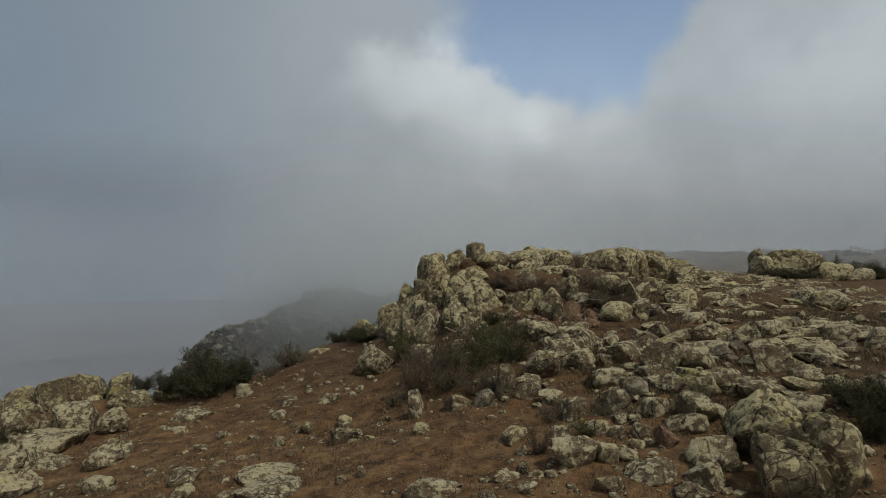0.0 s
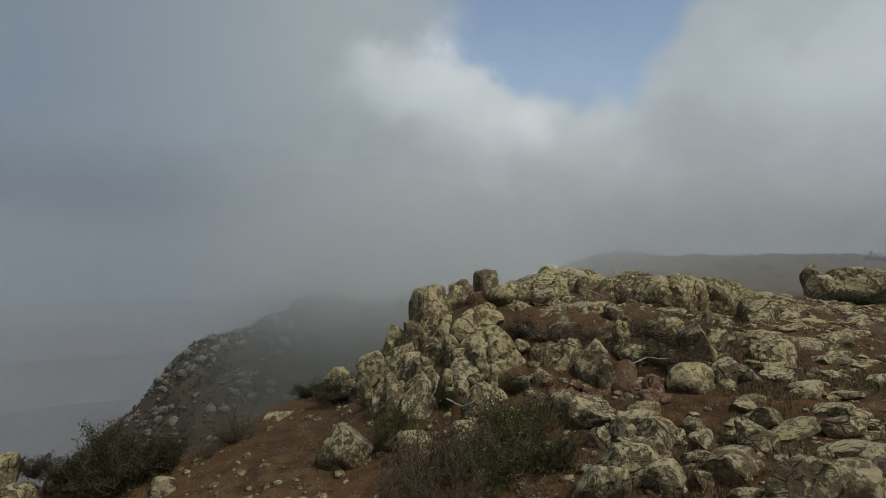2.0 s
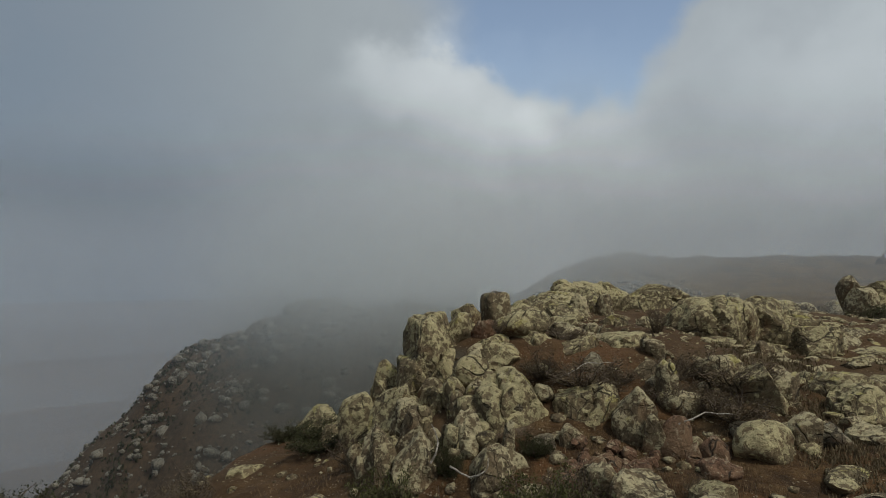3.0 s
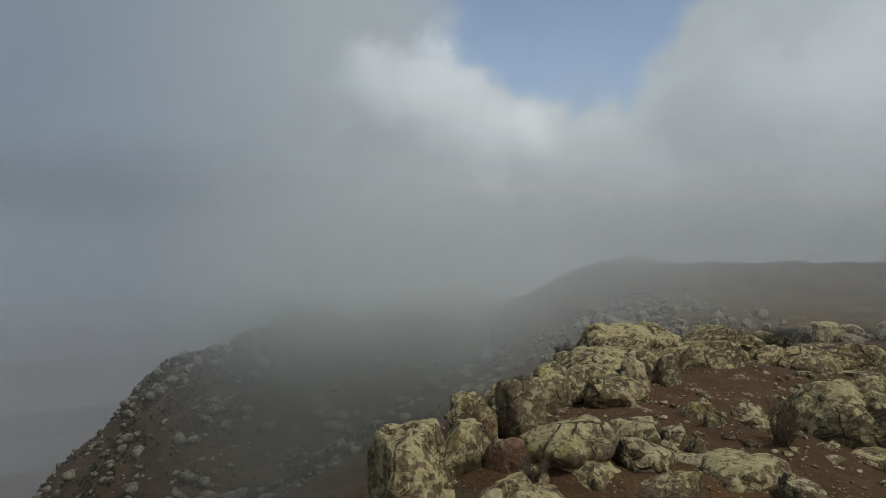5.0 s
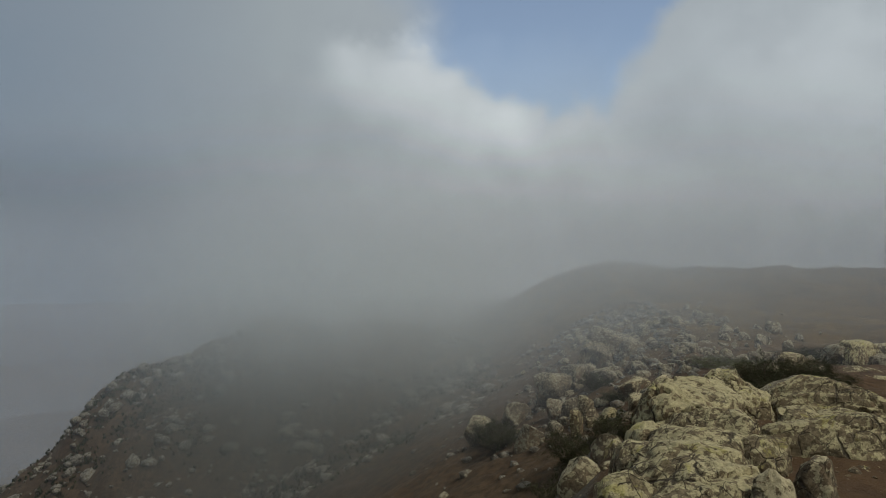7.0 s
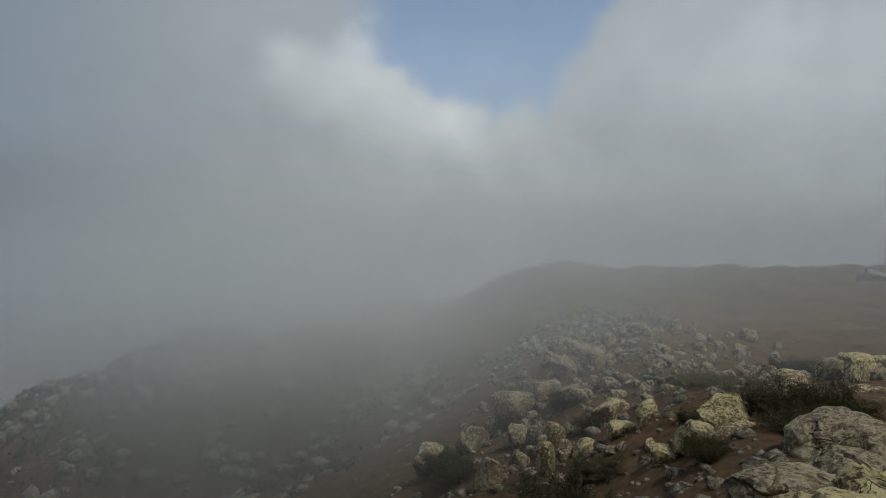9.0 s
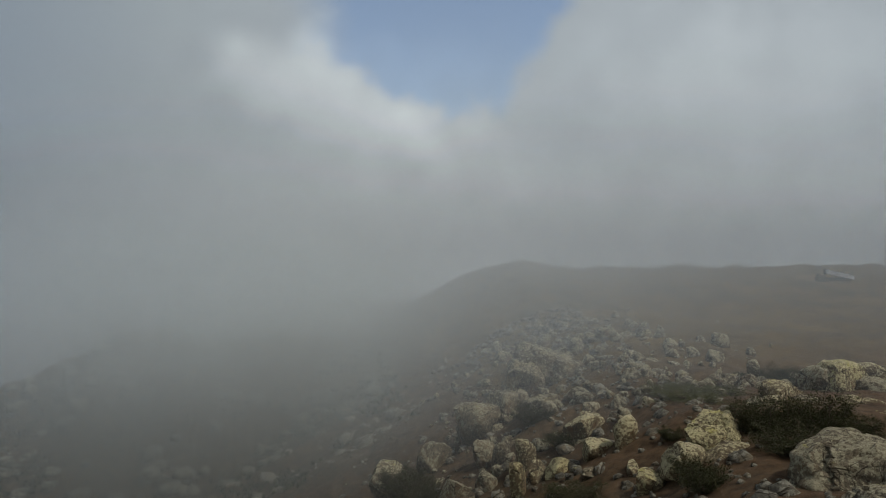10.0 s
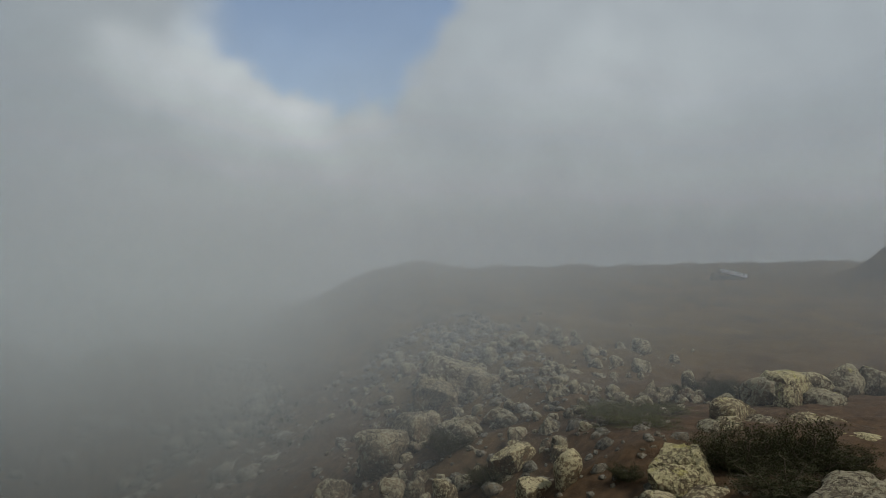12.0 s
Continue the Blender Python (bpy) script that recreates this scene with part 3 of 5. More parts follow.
boulder(2.13, 12.14, 0.46, 0.35, 0.28, -1, lean=0, top=0.59)
boulder(-0.01, 9.13, 0.78, 0.59, 0.29, -10, lean=6, top=0.07)
boulder(3.14, 14.81, 0.91, 0.83, 0.47, -19, lean=1, flat=0.6, top=1.40)
boulder(2.66, 15.80, 0.54, 0.41, 0.30, -9, lean=5, detail=3, top=1.42)
boulder(2.96, 13.32, 0.54, 0.41, 0.41, -1, lean=4, top=1.13)
boulder(3.23, 12.57, 0.67, 0.61, 0.40, -4, lean=2, flat=0.6, top=0.93)
boulder(3.72, 13.32, 0.77, 0.59, 0.39, -1, lean=-3, top=1.27)
boulder(4.24, 12.61, 0.71, 0.54, 0.51, -23, lean=-4, top=1.36)
boulder(4.86, 12.61, 0.71, 0.54, 0.45, -25, lean=4, top=1.33)
boulder(4.09, 11.74, 0.56, 0.51, 0.41, -33, lean=1, flat=0.6, top=0.94)
boulder(4.48, 11.75, 0.67, 0.61, 0.50, -33, lean=2, mat=ROCK_LICHEN, flat=0.6, top=1.05)
boulder(4.96, 11.57, 0.71, 0.64, 0.47, -28, lean=-3, flat=0.6, top=1.02)
boulder(5.47, 11.26, 0.86, 0.78, 0.42, -16, lean=2, flat=0.6, top=0.90)

# blocks beside the great boulder
boulder(2.95, 11.27, 0.63, 0.48, 0.47, -29, lean=6, top=0.81)
boulder(3.53, 10.97, 0.49, 0.37, 0.32, -19, lean=-3, top=0.68)
boulder(2.33, 11.37, 0.55, 0.42, 0.38, -10, lean=-9, top=0.61)
boulder(1.91, 9.33, 0.60, 0.46, 0.40, -4, lean=2, top=0.54)
boulder(2.36, 9.36, 0.31, 0.24, 0.30, -8, lean=5, detail=3, top=0.42)
boulder(2.55, 10.64, 0.39, 0.30, 0.21, -15, lean=-5, detail=3, top=0.41)
boulder(2.78, 10.33, 0.25, 0.20, 0.22, -7, lean=4, detail=3, top=0.40)
boulder(3.15, 10.24, 0.30, 0.23, 0.25, -20, lean=5, detail=3, top=0.45)
boulder(3.32, 9.78, 0.39, 0.30, 0.29, -19, lean=-3, mat=ROCK_RED, top=0.53)
boulder(2.79, 8.93, 0.69, 0.63, 0.33, -30, lean=1, flat=0.6, top=0.34)
boulder(3.32, 8.42, 0.45, 0.34, 0.38, -30, lean=16, top=0.47)
boulder(3.81, 8.77, 0.28, 0.21, 0.24, -26, lean=8, detail=3, top=0.42)
boulder(4.41, 8.10, 1.06, 0.81, 1.00, -33, lean=2, mat=ROCK_LICHEN, detail=5, undercut=0.45, cuts=6, grooves=3, top=1.14)
boulder(4.01, 7.80, 0.66, 0.51, 0.68, -23, lean=-2, mat=ROCK_LICHEN, undercut=0.45, cuts=6, grooves=3, top=0.77)
boulder(4.54, 9.30, 1.19, 0.90, 0.79, -26, lean=3, mat=ROCK_LICHEN, grooves=2, detail=5, top=1.10)
boulder(5.04, 8.30, 0.50, 0.38, 0.54, -22, lean=1, mat=ROCK_LICHEN, undercut=0.45, cuts=6, grooves=3, top=0.69)
boulder(3.11, 8.32, 0.58, 0.52, 0.27, -13, lean=0, flat=0.6, top=0.23)
boulder(6.10, 12.39, 0.70, 0.53, 0.58, -23, lean=-7, top=1.43)
boulder(6.46, 14.02, 0.58, 0.44, 0.44, -37, lean=0, top=1.57)
boulder(8.32, 13.88, 0.74, 0.57, 0.32, -30, lean=7, top=1.46)
boulder(8.76, 13.42, 0.58, 0.44, 0.45, -21, lean=-2, top=1.50)
boulder(6.19, 11.36, 0.51, 0.39, 0.30, -20, lean=-9, top=1.09)
boulder(6.46, 10.74, 0.55, 0.42, 0.32, -27, lean=-7, mat=ROCK_LICHEN, top=1.05)
boulder(6.72, 10.09, 0.65, 0.50, 0.64, -31, lean=2, top=1.24)
boulder(5.63, 14.13, 0.49, 0.37, 0.27, -37, lean=-7, detail=3, top=1.45)
boulder(7.20, 12.70, 0.82, 0.74, 0.37, -30, lean=-3, flat=0.6, top=1.26)
boulder(3.91, 10.51, 0.40, 0.37, 0.21, -37, lean=2, flat=0.6, top=0.51)

# rocks under the skyline
boulder(6.01, 15.73, 0.50, 0.38, 0.26, -19, lean=-7, detail=3, top=1.60)
boulder(10.47, 18.04, 0.87, 0.66, 0.54, -21, lean=-3, top=1.95)
boulder(10.11, 18.70, 0.71, 0.64, 0.51, -20, lean=-1, flat=0.6, detail=3, top=2.00)
boulder(7.83, 15.12, 0.71, 0.65, 0.38, -34, lean=-1, flat=0.6, top=1.55)
boulder(8.90, 15.74, 0.54, 0.49, 0.26, -37, lean=1, flat=0.6, detail=3, top=1.48)

# the stacked rocks of the crag
boulder(0.22, 19.60, 1.20, 1.08, 1.26, -2, lean=-4, mat=ROCK_LICHEN, square=2.5, cuts=6, grooves=2, detail=5, top=2.98)
boulder(-0.11, 19.20, 0.78, 0.70, 0.93, 10, lean=-6, mat=ROCK_LICHEN, square=3.6, top=2.35)
boulder(-0.67, 19.50, 0.71, 0.64, 0.86, -21, lean=0, mat=ROCK_LICHEN, square=3.6, top=1.84)
boulder(-0.44, 18.70, 0.77, 0.70, 0.86, -32, lean=-6, mat=ROCK_LICHEN, square=3.6, top=1.89)
boulder(-0.12, 18.00, 0.56, 0.51, 0.62, 11, lean=-7, top=1.66)
boulder(1.29, 19.40, 1.37, 1.23, 0.92, -3, lean=1, mat=ROCK_LICHEN, grooves=2, detail=5, square=3.6, top=2.62)
boulder(0.79, 20.00, 0.53, 0.48, 0.70, -33, lean=5, mat=ROCK_LICHEN, detail=3, square=3.6, top=2.81)
boulder(1.43, 17.80, 1.16, 1.05, 1.14, 26, lean=-4, mat=ROCK_LICHEN, grooves=2, detail=5, square=3.6, top=2.30)
boulder(0.73, 18.10, 0.68, 0.61, 0.65, 6, lean=1, mat=ROCK_LICHEN, square=3.6, top=1.86)
boulder(0.62, 17.20, 0.37, 0.33, 0.64, -27, lean=-14, square=2.4, detail=3, top=1.82)
boulder(1.17, 17.00, 0.22, 0.20, 0.55, -37, lean=-14, square=2.4, detail=3, top=1.70)
boulder(2.43, 17.80, 0.90, 0.81, 0.85, -7, lean=6, mat=ROCK_LICHEN, grooves=2, detail=5, square=3.6, top=2.08)
boulder(2.08, 17.10, 0.35, 0.31, 0.41, -6, lean=5, detail=3, top=1.62)
boulder(3.00, 17.20, 0.60, 0.54, 0.71, -19, lean=-4, square=2.2, cuts=6, top=2.12)
boulder(3.14, 16.80, 0.32, 0.29, 0.56, -3, lean=-3, detail=3, top=1.82)
boulder(3.42, 16.70, 0.45, 0.40, 0.58, 7, lean=3, mat=ROCK_RED, square=2.2, cuts=6, detail=3, top=1.82)
boulder(4.42, 16.40, 0.75, 0.67, 0.53, 37, lean=-6, mat=ROCK_LICHEN, square=2.2, cuts=6, top=1.82)
boulder(0.97, 16.80, 0.81, 0.73, 0.71, 9, lean=-2, top=1.45)
boulder(-0.10, 17.10, 0.68, 0.62, 0.79, -18, lean=-14, square=2.4, top=1.52)
boulder(-0.55, 17.40, 0.38, 0.34, 0.89, -5, lean=-10, square=2.4, detail=3, top=1.59)
boulder(-0.98, 18.20, 0.35, 0.31, 0.42, 30, lean=-6, detail=3, top=1.10)
boulder(3.81, 16.40, 0.41, 0.37, 0.39, -2, lean=6, mat=ROCK_RED, square=2.2, cuts=6, detail=3, top=1.63)
boulder(3.50, 16.30, 0.22, 0.19, 0.36, -3, lean=-7, mat=ROCK_RED, detail=3, top=1.56)
boulder(3.68, 15.90, 0.40, 0.36, 0.28, -1, lean=2, mat=ROCK_RED, detail=3, top=1.46)
boulder(0.18, 18.60, 0.68, 0.61, 0.61, 25, lean=6, mat=ROCK_LICHEN, square=3.6, top=1.85)
boulder(-0.29, 18.40, 0.50, 0.45, 0.65, 12, lean=-4, detail=3, top=1.74)
boulder(0.45, 17.60, 0.63, 0.57, 0.47, 36, lean=-1, top=1.54)
boulder(-0.73, 18.20, 0.49, 0.44, 0.59, 15, lean=-3, detail=3, top=1.34)
boulder(-0.60, 19.80, 0.56, 0.50, 1.05, -20, lean=0, mat=ROCK_LICHEN, detail=3, square=3.6, top=2.12)
boulder(-1.09, 19.60, 0.67, 0.61, 0.85, -1, lean=-4, mat=ROCK_LICHEN, detail=3, square=3.6, top=1.60)
boulder(-2.04, 21.60, 1.33, 1.26, 0.64, -30, lean=-4, mat=ROCK_LICHEN, flat=0.55, top=0.92)
boulder(-1.65, 20.60, 0.93, 0.88, 0.41, 40, lean=3, mat=ROCK_LICHEN, flat=0.55, top=0.85)
boulder(-3.01, 19.60, 0.76, 0.69, 0.65, 26, lean=-3, mat=ROCK_LICHEN, square=3.6, top=0.33)
boulder(-2.58, 20.40, 0.73, 0.69, 0.35, 3, lean=3, flat=0.55, top=0.21)
boulder(-0.84, 18.00, 0.54, 0.48, 0.39, -15, lean=-5, detail=3, top=0.97)

# rocks round the foot of the crag
boulder(2.50, 15.50, 0.90, 0.86, 0.42, -15, lean=2, flat=0.55, top=1.46)
boulder(2.84, 14.60, 0.42, 0.38, 0.46, 40, lean=3, detail=3, top=1.42)
boulder(3.17, 14.40, 0.69, 0.62, 0.44, -5, lean=0, top=1.38)
boulder(2.76, 13.90, 0.36, 0.33, 0.42, 5, lean=-5, detail=3, top=1.26)
boulder(3.01, 13.80, 0.35, 0.31, 0.47, 35, lean=-1, detail=3, top=1.30)
boulder(1.31, 15.80, 0.44, 0.39, 0.34, 31, lean=-2, detail=3, top=1.22)
boulder(-0.15, 15.70, 0.52, 0.46, 0.51, 1, lean=-4, detail=3, top=0.94)
boulder(-1.23, 16.60, 0.95, 0.85, 0.70, -33, lean=-6, top=0.80)
boulder(4.31, 13.90, 0.58, 0.52, 0.39, -11, lean=4, top=1.43)
boulder(6.13, 15.90, 0.59, 0.53, 0.32, 34, lean=-3, top=1.59)
boulder(5.07, 16.50, 0.44, 0.39, 0.53, -10, lean=2, detail=3, top=1.86)
boulder(6.47, 18.20, 1.21, 1.15, 0.59, -18, lean=1, mat=ROCK_LICHEN, flat=0.55, top=2.12)
boulder(4.70, 18.40, 0.76, 0.68, 0.54, 18, lean=-3, square=2.2, cuts=6, top=2.37)
boulder(5.08, 17.80, 0.70, 0.63, 0.65, -35, lean=-7, mat=ROCK_LICHEN, square=3.6, top=2.33)
boulder(3.65, 17.80, 0.33, 0.30, 0.70, -30, lean=-2, detail=3, top=2.39)
boulder(3.56, 18.50, 0.46, 0.42, 0.32, -4, lean=7, detail=3, top=2.29)
boulder(5.46, 17.80, 0.38, 0.35, 0.51, 1, lean=4, detail=3, top=2.19)
boulder(6.21, 18.40, 0.52, 0.50, 0.36, -4, lean=1, mat=ROCK_LICHEN, flat=0.55, detail=3, top=2.07)
boulder(6.28, 17.50, 0.84, 0.80, 0.55, 12, lean=-2, mat=ROCK_LICHEN, flat=0.55, top=2.09)
boulder(5.28, 16.90, 0.35, 0.31, 0.32, 39, lean=6, detail=3, top=1.75)
boulder(5.44, 16.70, 0.24, 0.21, 0.37, -31, lean=3, detail=3, top=1.73)
boulder(6.02, 16.80, 0.66, 0.63, 0.27, 16, lean=-1, flat=0.55, top=1.64)
boulder(3.88, 14.80, 0.40, 0.36, 0.25, -23, lean=-3, detail=3, top=1.28)
boulder(2.23, 16.30, 0.38, 0.34, 0.33, 8, lean=-3, mat=ROCK_RED, detail=3, top=1.41)
boulder(3.72, 16.00, 0.52, 0.50, 0.26, 2, lean=-2, mat=ROCK_RED, flat=0.55, top=1.46)
boulder(1.84, 16.00, 0.36, 0.33, 0.29, -39, lean=2, mat=ROCK_RED, detail=3, top=1.28)
boulder(0.58, 15.90, 0.45, 0.40, 0.32, -35, lean=-2, detail=3, top=1.00)
boulder(2.42, 14.60, 0.31, 0.28, 0.33, -19, lean=0, detail=3, top=1.21)

# the brow behind the crag
boulder(0.64, 19.80, 0.64, 0.57, 0.51, 6, lean=-2, mat=ROCK_LICHEN, square=3.6, top=2.95)
boulder(0.80, 20.40, 0.53, 0.48, 0.81, 33, lean=-3, mat=ROCK_LICHEN, square=3.6, top=3.07)
boulder(1.38, 20.50, 0.44, 0.39, 0.84, 16, lean=-3, square=7, cuts=1, grooves=1, rough=0.7, top=3.26)
boulder(1.73, 19.70, 0.95, 0.86, 0.57, 14, lean=-4, mat=ROCK_LICHEN, square=2.2, cuts=6, undercut=0.5, top=3.02)
boulder(2.02, 20.20, 0.21, 0.19, 0.49, -14, lean=7, square=2.2, cuts=6, detail=3, top=2.95)
boulder(2.65, 20.30, 0.69, 0.62, 0.40, -33, lean=-6, mat=ROCK_LICHEN, square=3.6, top=2.85)
boulder(2.54, 19.70, 0.55, 0.50, 0.40, -33, lean=24, top=2.78)
boulder(1.32, 19.00, 0.82, 0.78, 0.36, 36, lean=-2, mat=ROCK_LICHEN, flat=0.55, top=2.51)
boulder(1.97, 19.40, 0.68, 0.65, 0.43, 37, lean=-2, mat=ROCK_LICHEN, flat=0.55, top=2.67)
boulder(2.57, 19.30, 0.88, 0.79, 0.39, 29, lean=-7, mat=ROCK_LICHEN, square=3.6, top=2.55)
boulder(3.52, 19.60, 1.14, 1.02, 0.49, 34, lean=0, mat=ROCK_LICHEN, square=3.6, top=2.61)
boulder(3.13, 19.90, 0.51, 0.46, 0.31, 1, lean=-4, top=2.55)
boulder(1.07, 19.60, 0.49, 0.44, 0.45, -25, lean=-7, mat=ROCK_RED, top=2.83)
boulder(3.87, 21.70, 0.45, 0.43, 0.29, -3, lean=4, mat=ROCK_LICHEN, flat=0.55, detail=3, top=2.72)
boulder(3.95, 21.20, 0.37, 0.33, 0.36, 12, lean=5, mat=ROCK_LICHEN, detail=3, square=3.6, top=2.70)
boulder(3.21, 20.70, 0.30, 0.27, 0.27, -15, lean=3, detail=3, top=2.65)
boulder(4.67, 21.90, 0.41, 0.39, 0.30, -10, lean=-1, flat=0.55, detail=3, top=2.65)
boulder(4.58, 21.30, 0.52, 0.49, 0.27, 22, lean=2, mat=ROCK_LICHEN, flat=0.55, top=2.63)
boulder(3.31, 20.20, 0.24, 0.22, 0.27, -12, lean=-7, detail=3, top=2.65)
boulder(3.87, 19.00, 0.40, 0.38, 0.33, -9, lean=3, flat=0.55, top=2.58)
boulder(5.81, 21.40, 1.73, 1.56, 1.32, 14, lean=3, mat=ROCK_LICHEN, square=2.3, cuts=5, grooves=2, detail=5, top=3.15)
boulder(6.89, 21.70, 1.53, 1.38, 1.26, -13, lean=6, mat=ROCK_LICHEN, grooves=2, detail=5, square=3.6, top=3.05)
boulder(7.63, 21.60, 1.01, 0.91, 0.95, -16, lean=0, mat=ROCK_LICHEN, square=3.6, top=2.79)
boulder(7.83, 21.00, 0.92, 0.87, 0.64, -8, lean=-4, mat=ROCK_LICHEN, flat=0.55, top=2.52)
boulder(6.26, 20.20, 0.28, 0.26, 0.37, -9, lean=-3, detail=3, top=2.35)
boulder(4.73, 19.90, 0.57, 0.54, 0.19, -11, lean=-1, flat=0.55, detail=3, top=2.33)

# the bedded outcrop
boulder(2.24, 23.40, 0.67, 0.60, 0.61, -7, lean=-1, mat=ROCK_LICHEN, detail=3, square=2.3, cuts=6, rough=1.5, top=2.83)
boulder(2.83, 23.70, 0.81, 0.73, 0.63, 1, lean=-5, mat=ROCK_LICHEN, square=2.3, cuts=6, rough=1.5, top=2.91)
boulder(3.18, 23.20, 0.89, 0.80, 0.52, 0, lean=-7, mat=ROCK_LICHEN, square=2.3, cuts=6, rough=1.5, top=2.85)
boulder(3.02, 24.90, 1.01, 0.91, 0.48, -26, lean=2, mat=ROCK_LICHEN, square=2.3, cuts=6, rough=1.5, top=2.74)
boulder(3.90, 25.80, 1.30, 1.17, 0.62, 11, lean=2, mat=ROCK_LICHEN, square=2.3, cuts=6, rough=1.5, top=2.92)
boulder(4.51, 26.10, 1.02, 0.91, 0.52, -35, lean=7, mat=ROCK_LICHEN, square=2.3, cuts=6, rough=1.5, top=2.76)
boulder(4.72, 28.00, 1.57, 1.41, 0.91, 9, lean=0, mat=ROCK_LICHEN, grooves=2, detail=5, square=2.3, cuts=6, rough=1.5, top=3.13)
boulder(5.62, 28.70, 1.21, 1.09, 0.76, 15, lean=-6, mat=ROCK_LICHEN, square=2.3, cuts=6, rough=1.5, top=2.96)
boulder(6.00, 27.40, 1.01, 0.59, 0.54, 33, lean=-4, mat=ROCK_LICHEN, square=2.3, cuts=6, rough=1.5, top=2.77)
boulder(5.89, 26.40, 1.30, 0.76, 0.40, -19, lean=7, mat=ROCK_LICHEN, square=2.3, cuts=6, rough=1.5, top=2.64)
boulder(6.97, 27.80, 1.38, 0.81, 0.47, -3, lean=-2, mat=ROCK_LICHEN, square=2.3, cuts=6, rough=1.5, top=2.65)
boulder(7.84, 27.50, 0.93, 0.54, 0.60, 20, lean=3, mat=ROCK_LICHEN, square=2.3, cuts=6, rough=1.5, top=2.67)
boulder(8.61, 27.20, 1.50, 0.88, 0.68, 0, lean=5, mat=ROCK_LICHEN, square=2.3, cuts=6, rough=1.5, top=2.70)
boulder(8.18, 26.40, 1.05, 0.62, 0.53, 13, lean=6, mat=ROCK_LICHEN, square=2.3, cuts=6, rough=1.5, top=2.60)
boulder(9.90, 27.60, 1.07, 0.62, 0.75, -13, lean=1, mat=ROCK_LICHEN, square=2.3, cuts=6, rough=1.5, top=2.69)
boulder(4.04, 27.00, 1.02, 0.92, 0.94, -6, lean=3, mat=ROCK_LICHEN, grooves=2, detail=5, square=2.3, cuts=6, rough=1.5, top=3.24)
boulder(5.47, 28.70, 1.00, 0.90, 0.89, 10, lean=-2, mat=ROCK_LICHEN, grooves=2, detail=5, square=2.3, cuts=6, rough=1.5, top=3.09)
boulder(4.15, 26.30, 1.33, 1.20, 0.75, -31, lean=0, mat=ROCK_LICHEN, grooves=2, detail=5, square=2.3, cuts=6, rough=1.5, top=3.05)
boulder(3.04, 25.20, 0.87, 0.78, 0.62, -5, lean=6, mat=ROCK_LICHEN, square=2.3, cuts=6, rough=1.5, top=2.88)
boulder(3.18, 24.40, 1.36, 1.22, 0.68, -16, lean=3, mat=ROCK_LICHEN, grooves=2, detail=5, square=2.3, cuts=6, rough=1.5, top=3.03)
boulder(2.44, 24.20, 0.67, 0.60, 0.61, 10, lean=-7, mat=ROCK_LICHEN, square=2.3, cuts=6, rough=1.5, top=2.87)
boulder(4.47, 25.50, 0.69, 0.62, 0.58, 39, lean=7, mat=ROCK_LICHEN, square=2.3, cuts=6, rough=1.5, top=2.87)
boulder(2.53, 26.50, 0.54, 0.49, 0.52, -6, lean=-5, detail=3, square=2.3, cuts=6, rough=1.5, top=2.34)
boulder(7.27, 28.60, 1.92, 1.12, 0.94, -33, lean=3, mat=ROCK_LICHEN, grooves=2, detail=5, square=2.3, cuts=6, rough=1.5, top=2.98)
boulder(5.85, 26.20, 1.50, 0.88, 0.69, -19, lean=6, mat=ROCK_LICHEN, grooves=2, detail=5, square=2.3, cuts=6, rough=1.5, top=2.96)
boulder(6.40, 29.50, 0.33, 0.19, 0.49, 19, lean=4, detail=3, square=2.3, cuts=6, rough=1.5, top=2.52)
boulder(3.44, 26.40, 0.59, 0.53, 0.58, 20, lean=2, mat=ROCK_LICHEN, square=2.3, cuts=6, rough=1.5, top=2.83)
boulder(0.86, 22.00, 0.67, 0.61, 0.65, 11, lean=4, mat=ROCK_LICHEN, square=2.3, cuts=6, rough=1.5, top=2.82)
boulder(1.09, 21.40, 0.45, 0.40, 0.53, 9, lean=7, mat=ROCK_LICHEN, square=2.3, cuts=6, rough=1.5, top=2.79)
boulder(1.59, 23.00, 0.69, 0.62, 0.56, -40, lean=-4, mat=ROCK_LICHEN, square=2.3, cuts=6, rough=1.5, top=2.78)
boulder(3.08, 27.00, 0.51, 0.46, 0.38, -20, lean=-4, detail=3, square=2.3, cuts=6, rough=1.5, top=2.50)
boulder(7.29, 31.00, 0.36, 0.21, 0.61, 38, lean=-7, detail=3, square=2.3, cuts=6, rough=1.5, top=2.28)
boulder(4.39, 24.20, 0.46, 0.41, 0.66, -8, lean=7, square=2.3, cuts=6, rough=1.5, top=2.99)
boulder(3.65, 23.70, 0.42, 0.38, 0.71, 10, lean=-6, square=2.3, cuts=6, rough=1.5, top=3.04)

# the rock pile on the far brow
boulder(14.51, 30.20, 1.07, 0.97, 1.12, 8, lean=5, detail=3, top=2.77)
boulder(15.78, 30.60, 2.59, 2.33, 1.60, -12, lean=7, mat=ROCK_LICHEN, grooves=2, detail=5, square=3.6, top=3.12)
boulder(17.25, 29.60, 1.57, 1.42, 0.95, -34, lean=1, mat=ROCK_LICHEN, square=3.6, top=2.49)
boulder(18.79, 30.00, 1.12, 1.01, 0.62, -15, lean=7, detail=3, top=2.18)
boulder(15.42, 32.00, 1.08, 0.97, 1.51, 37, lean=-5, detail=3, top=3.10)

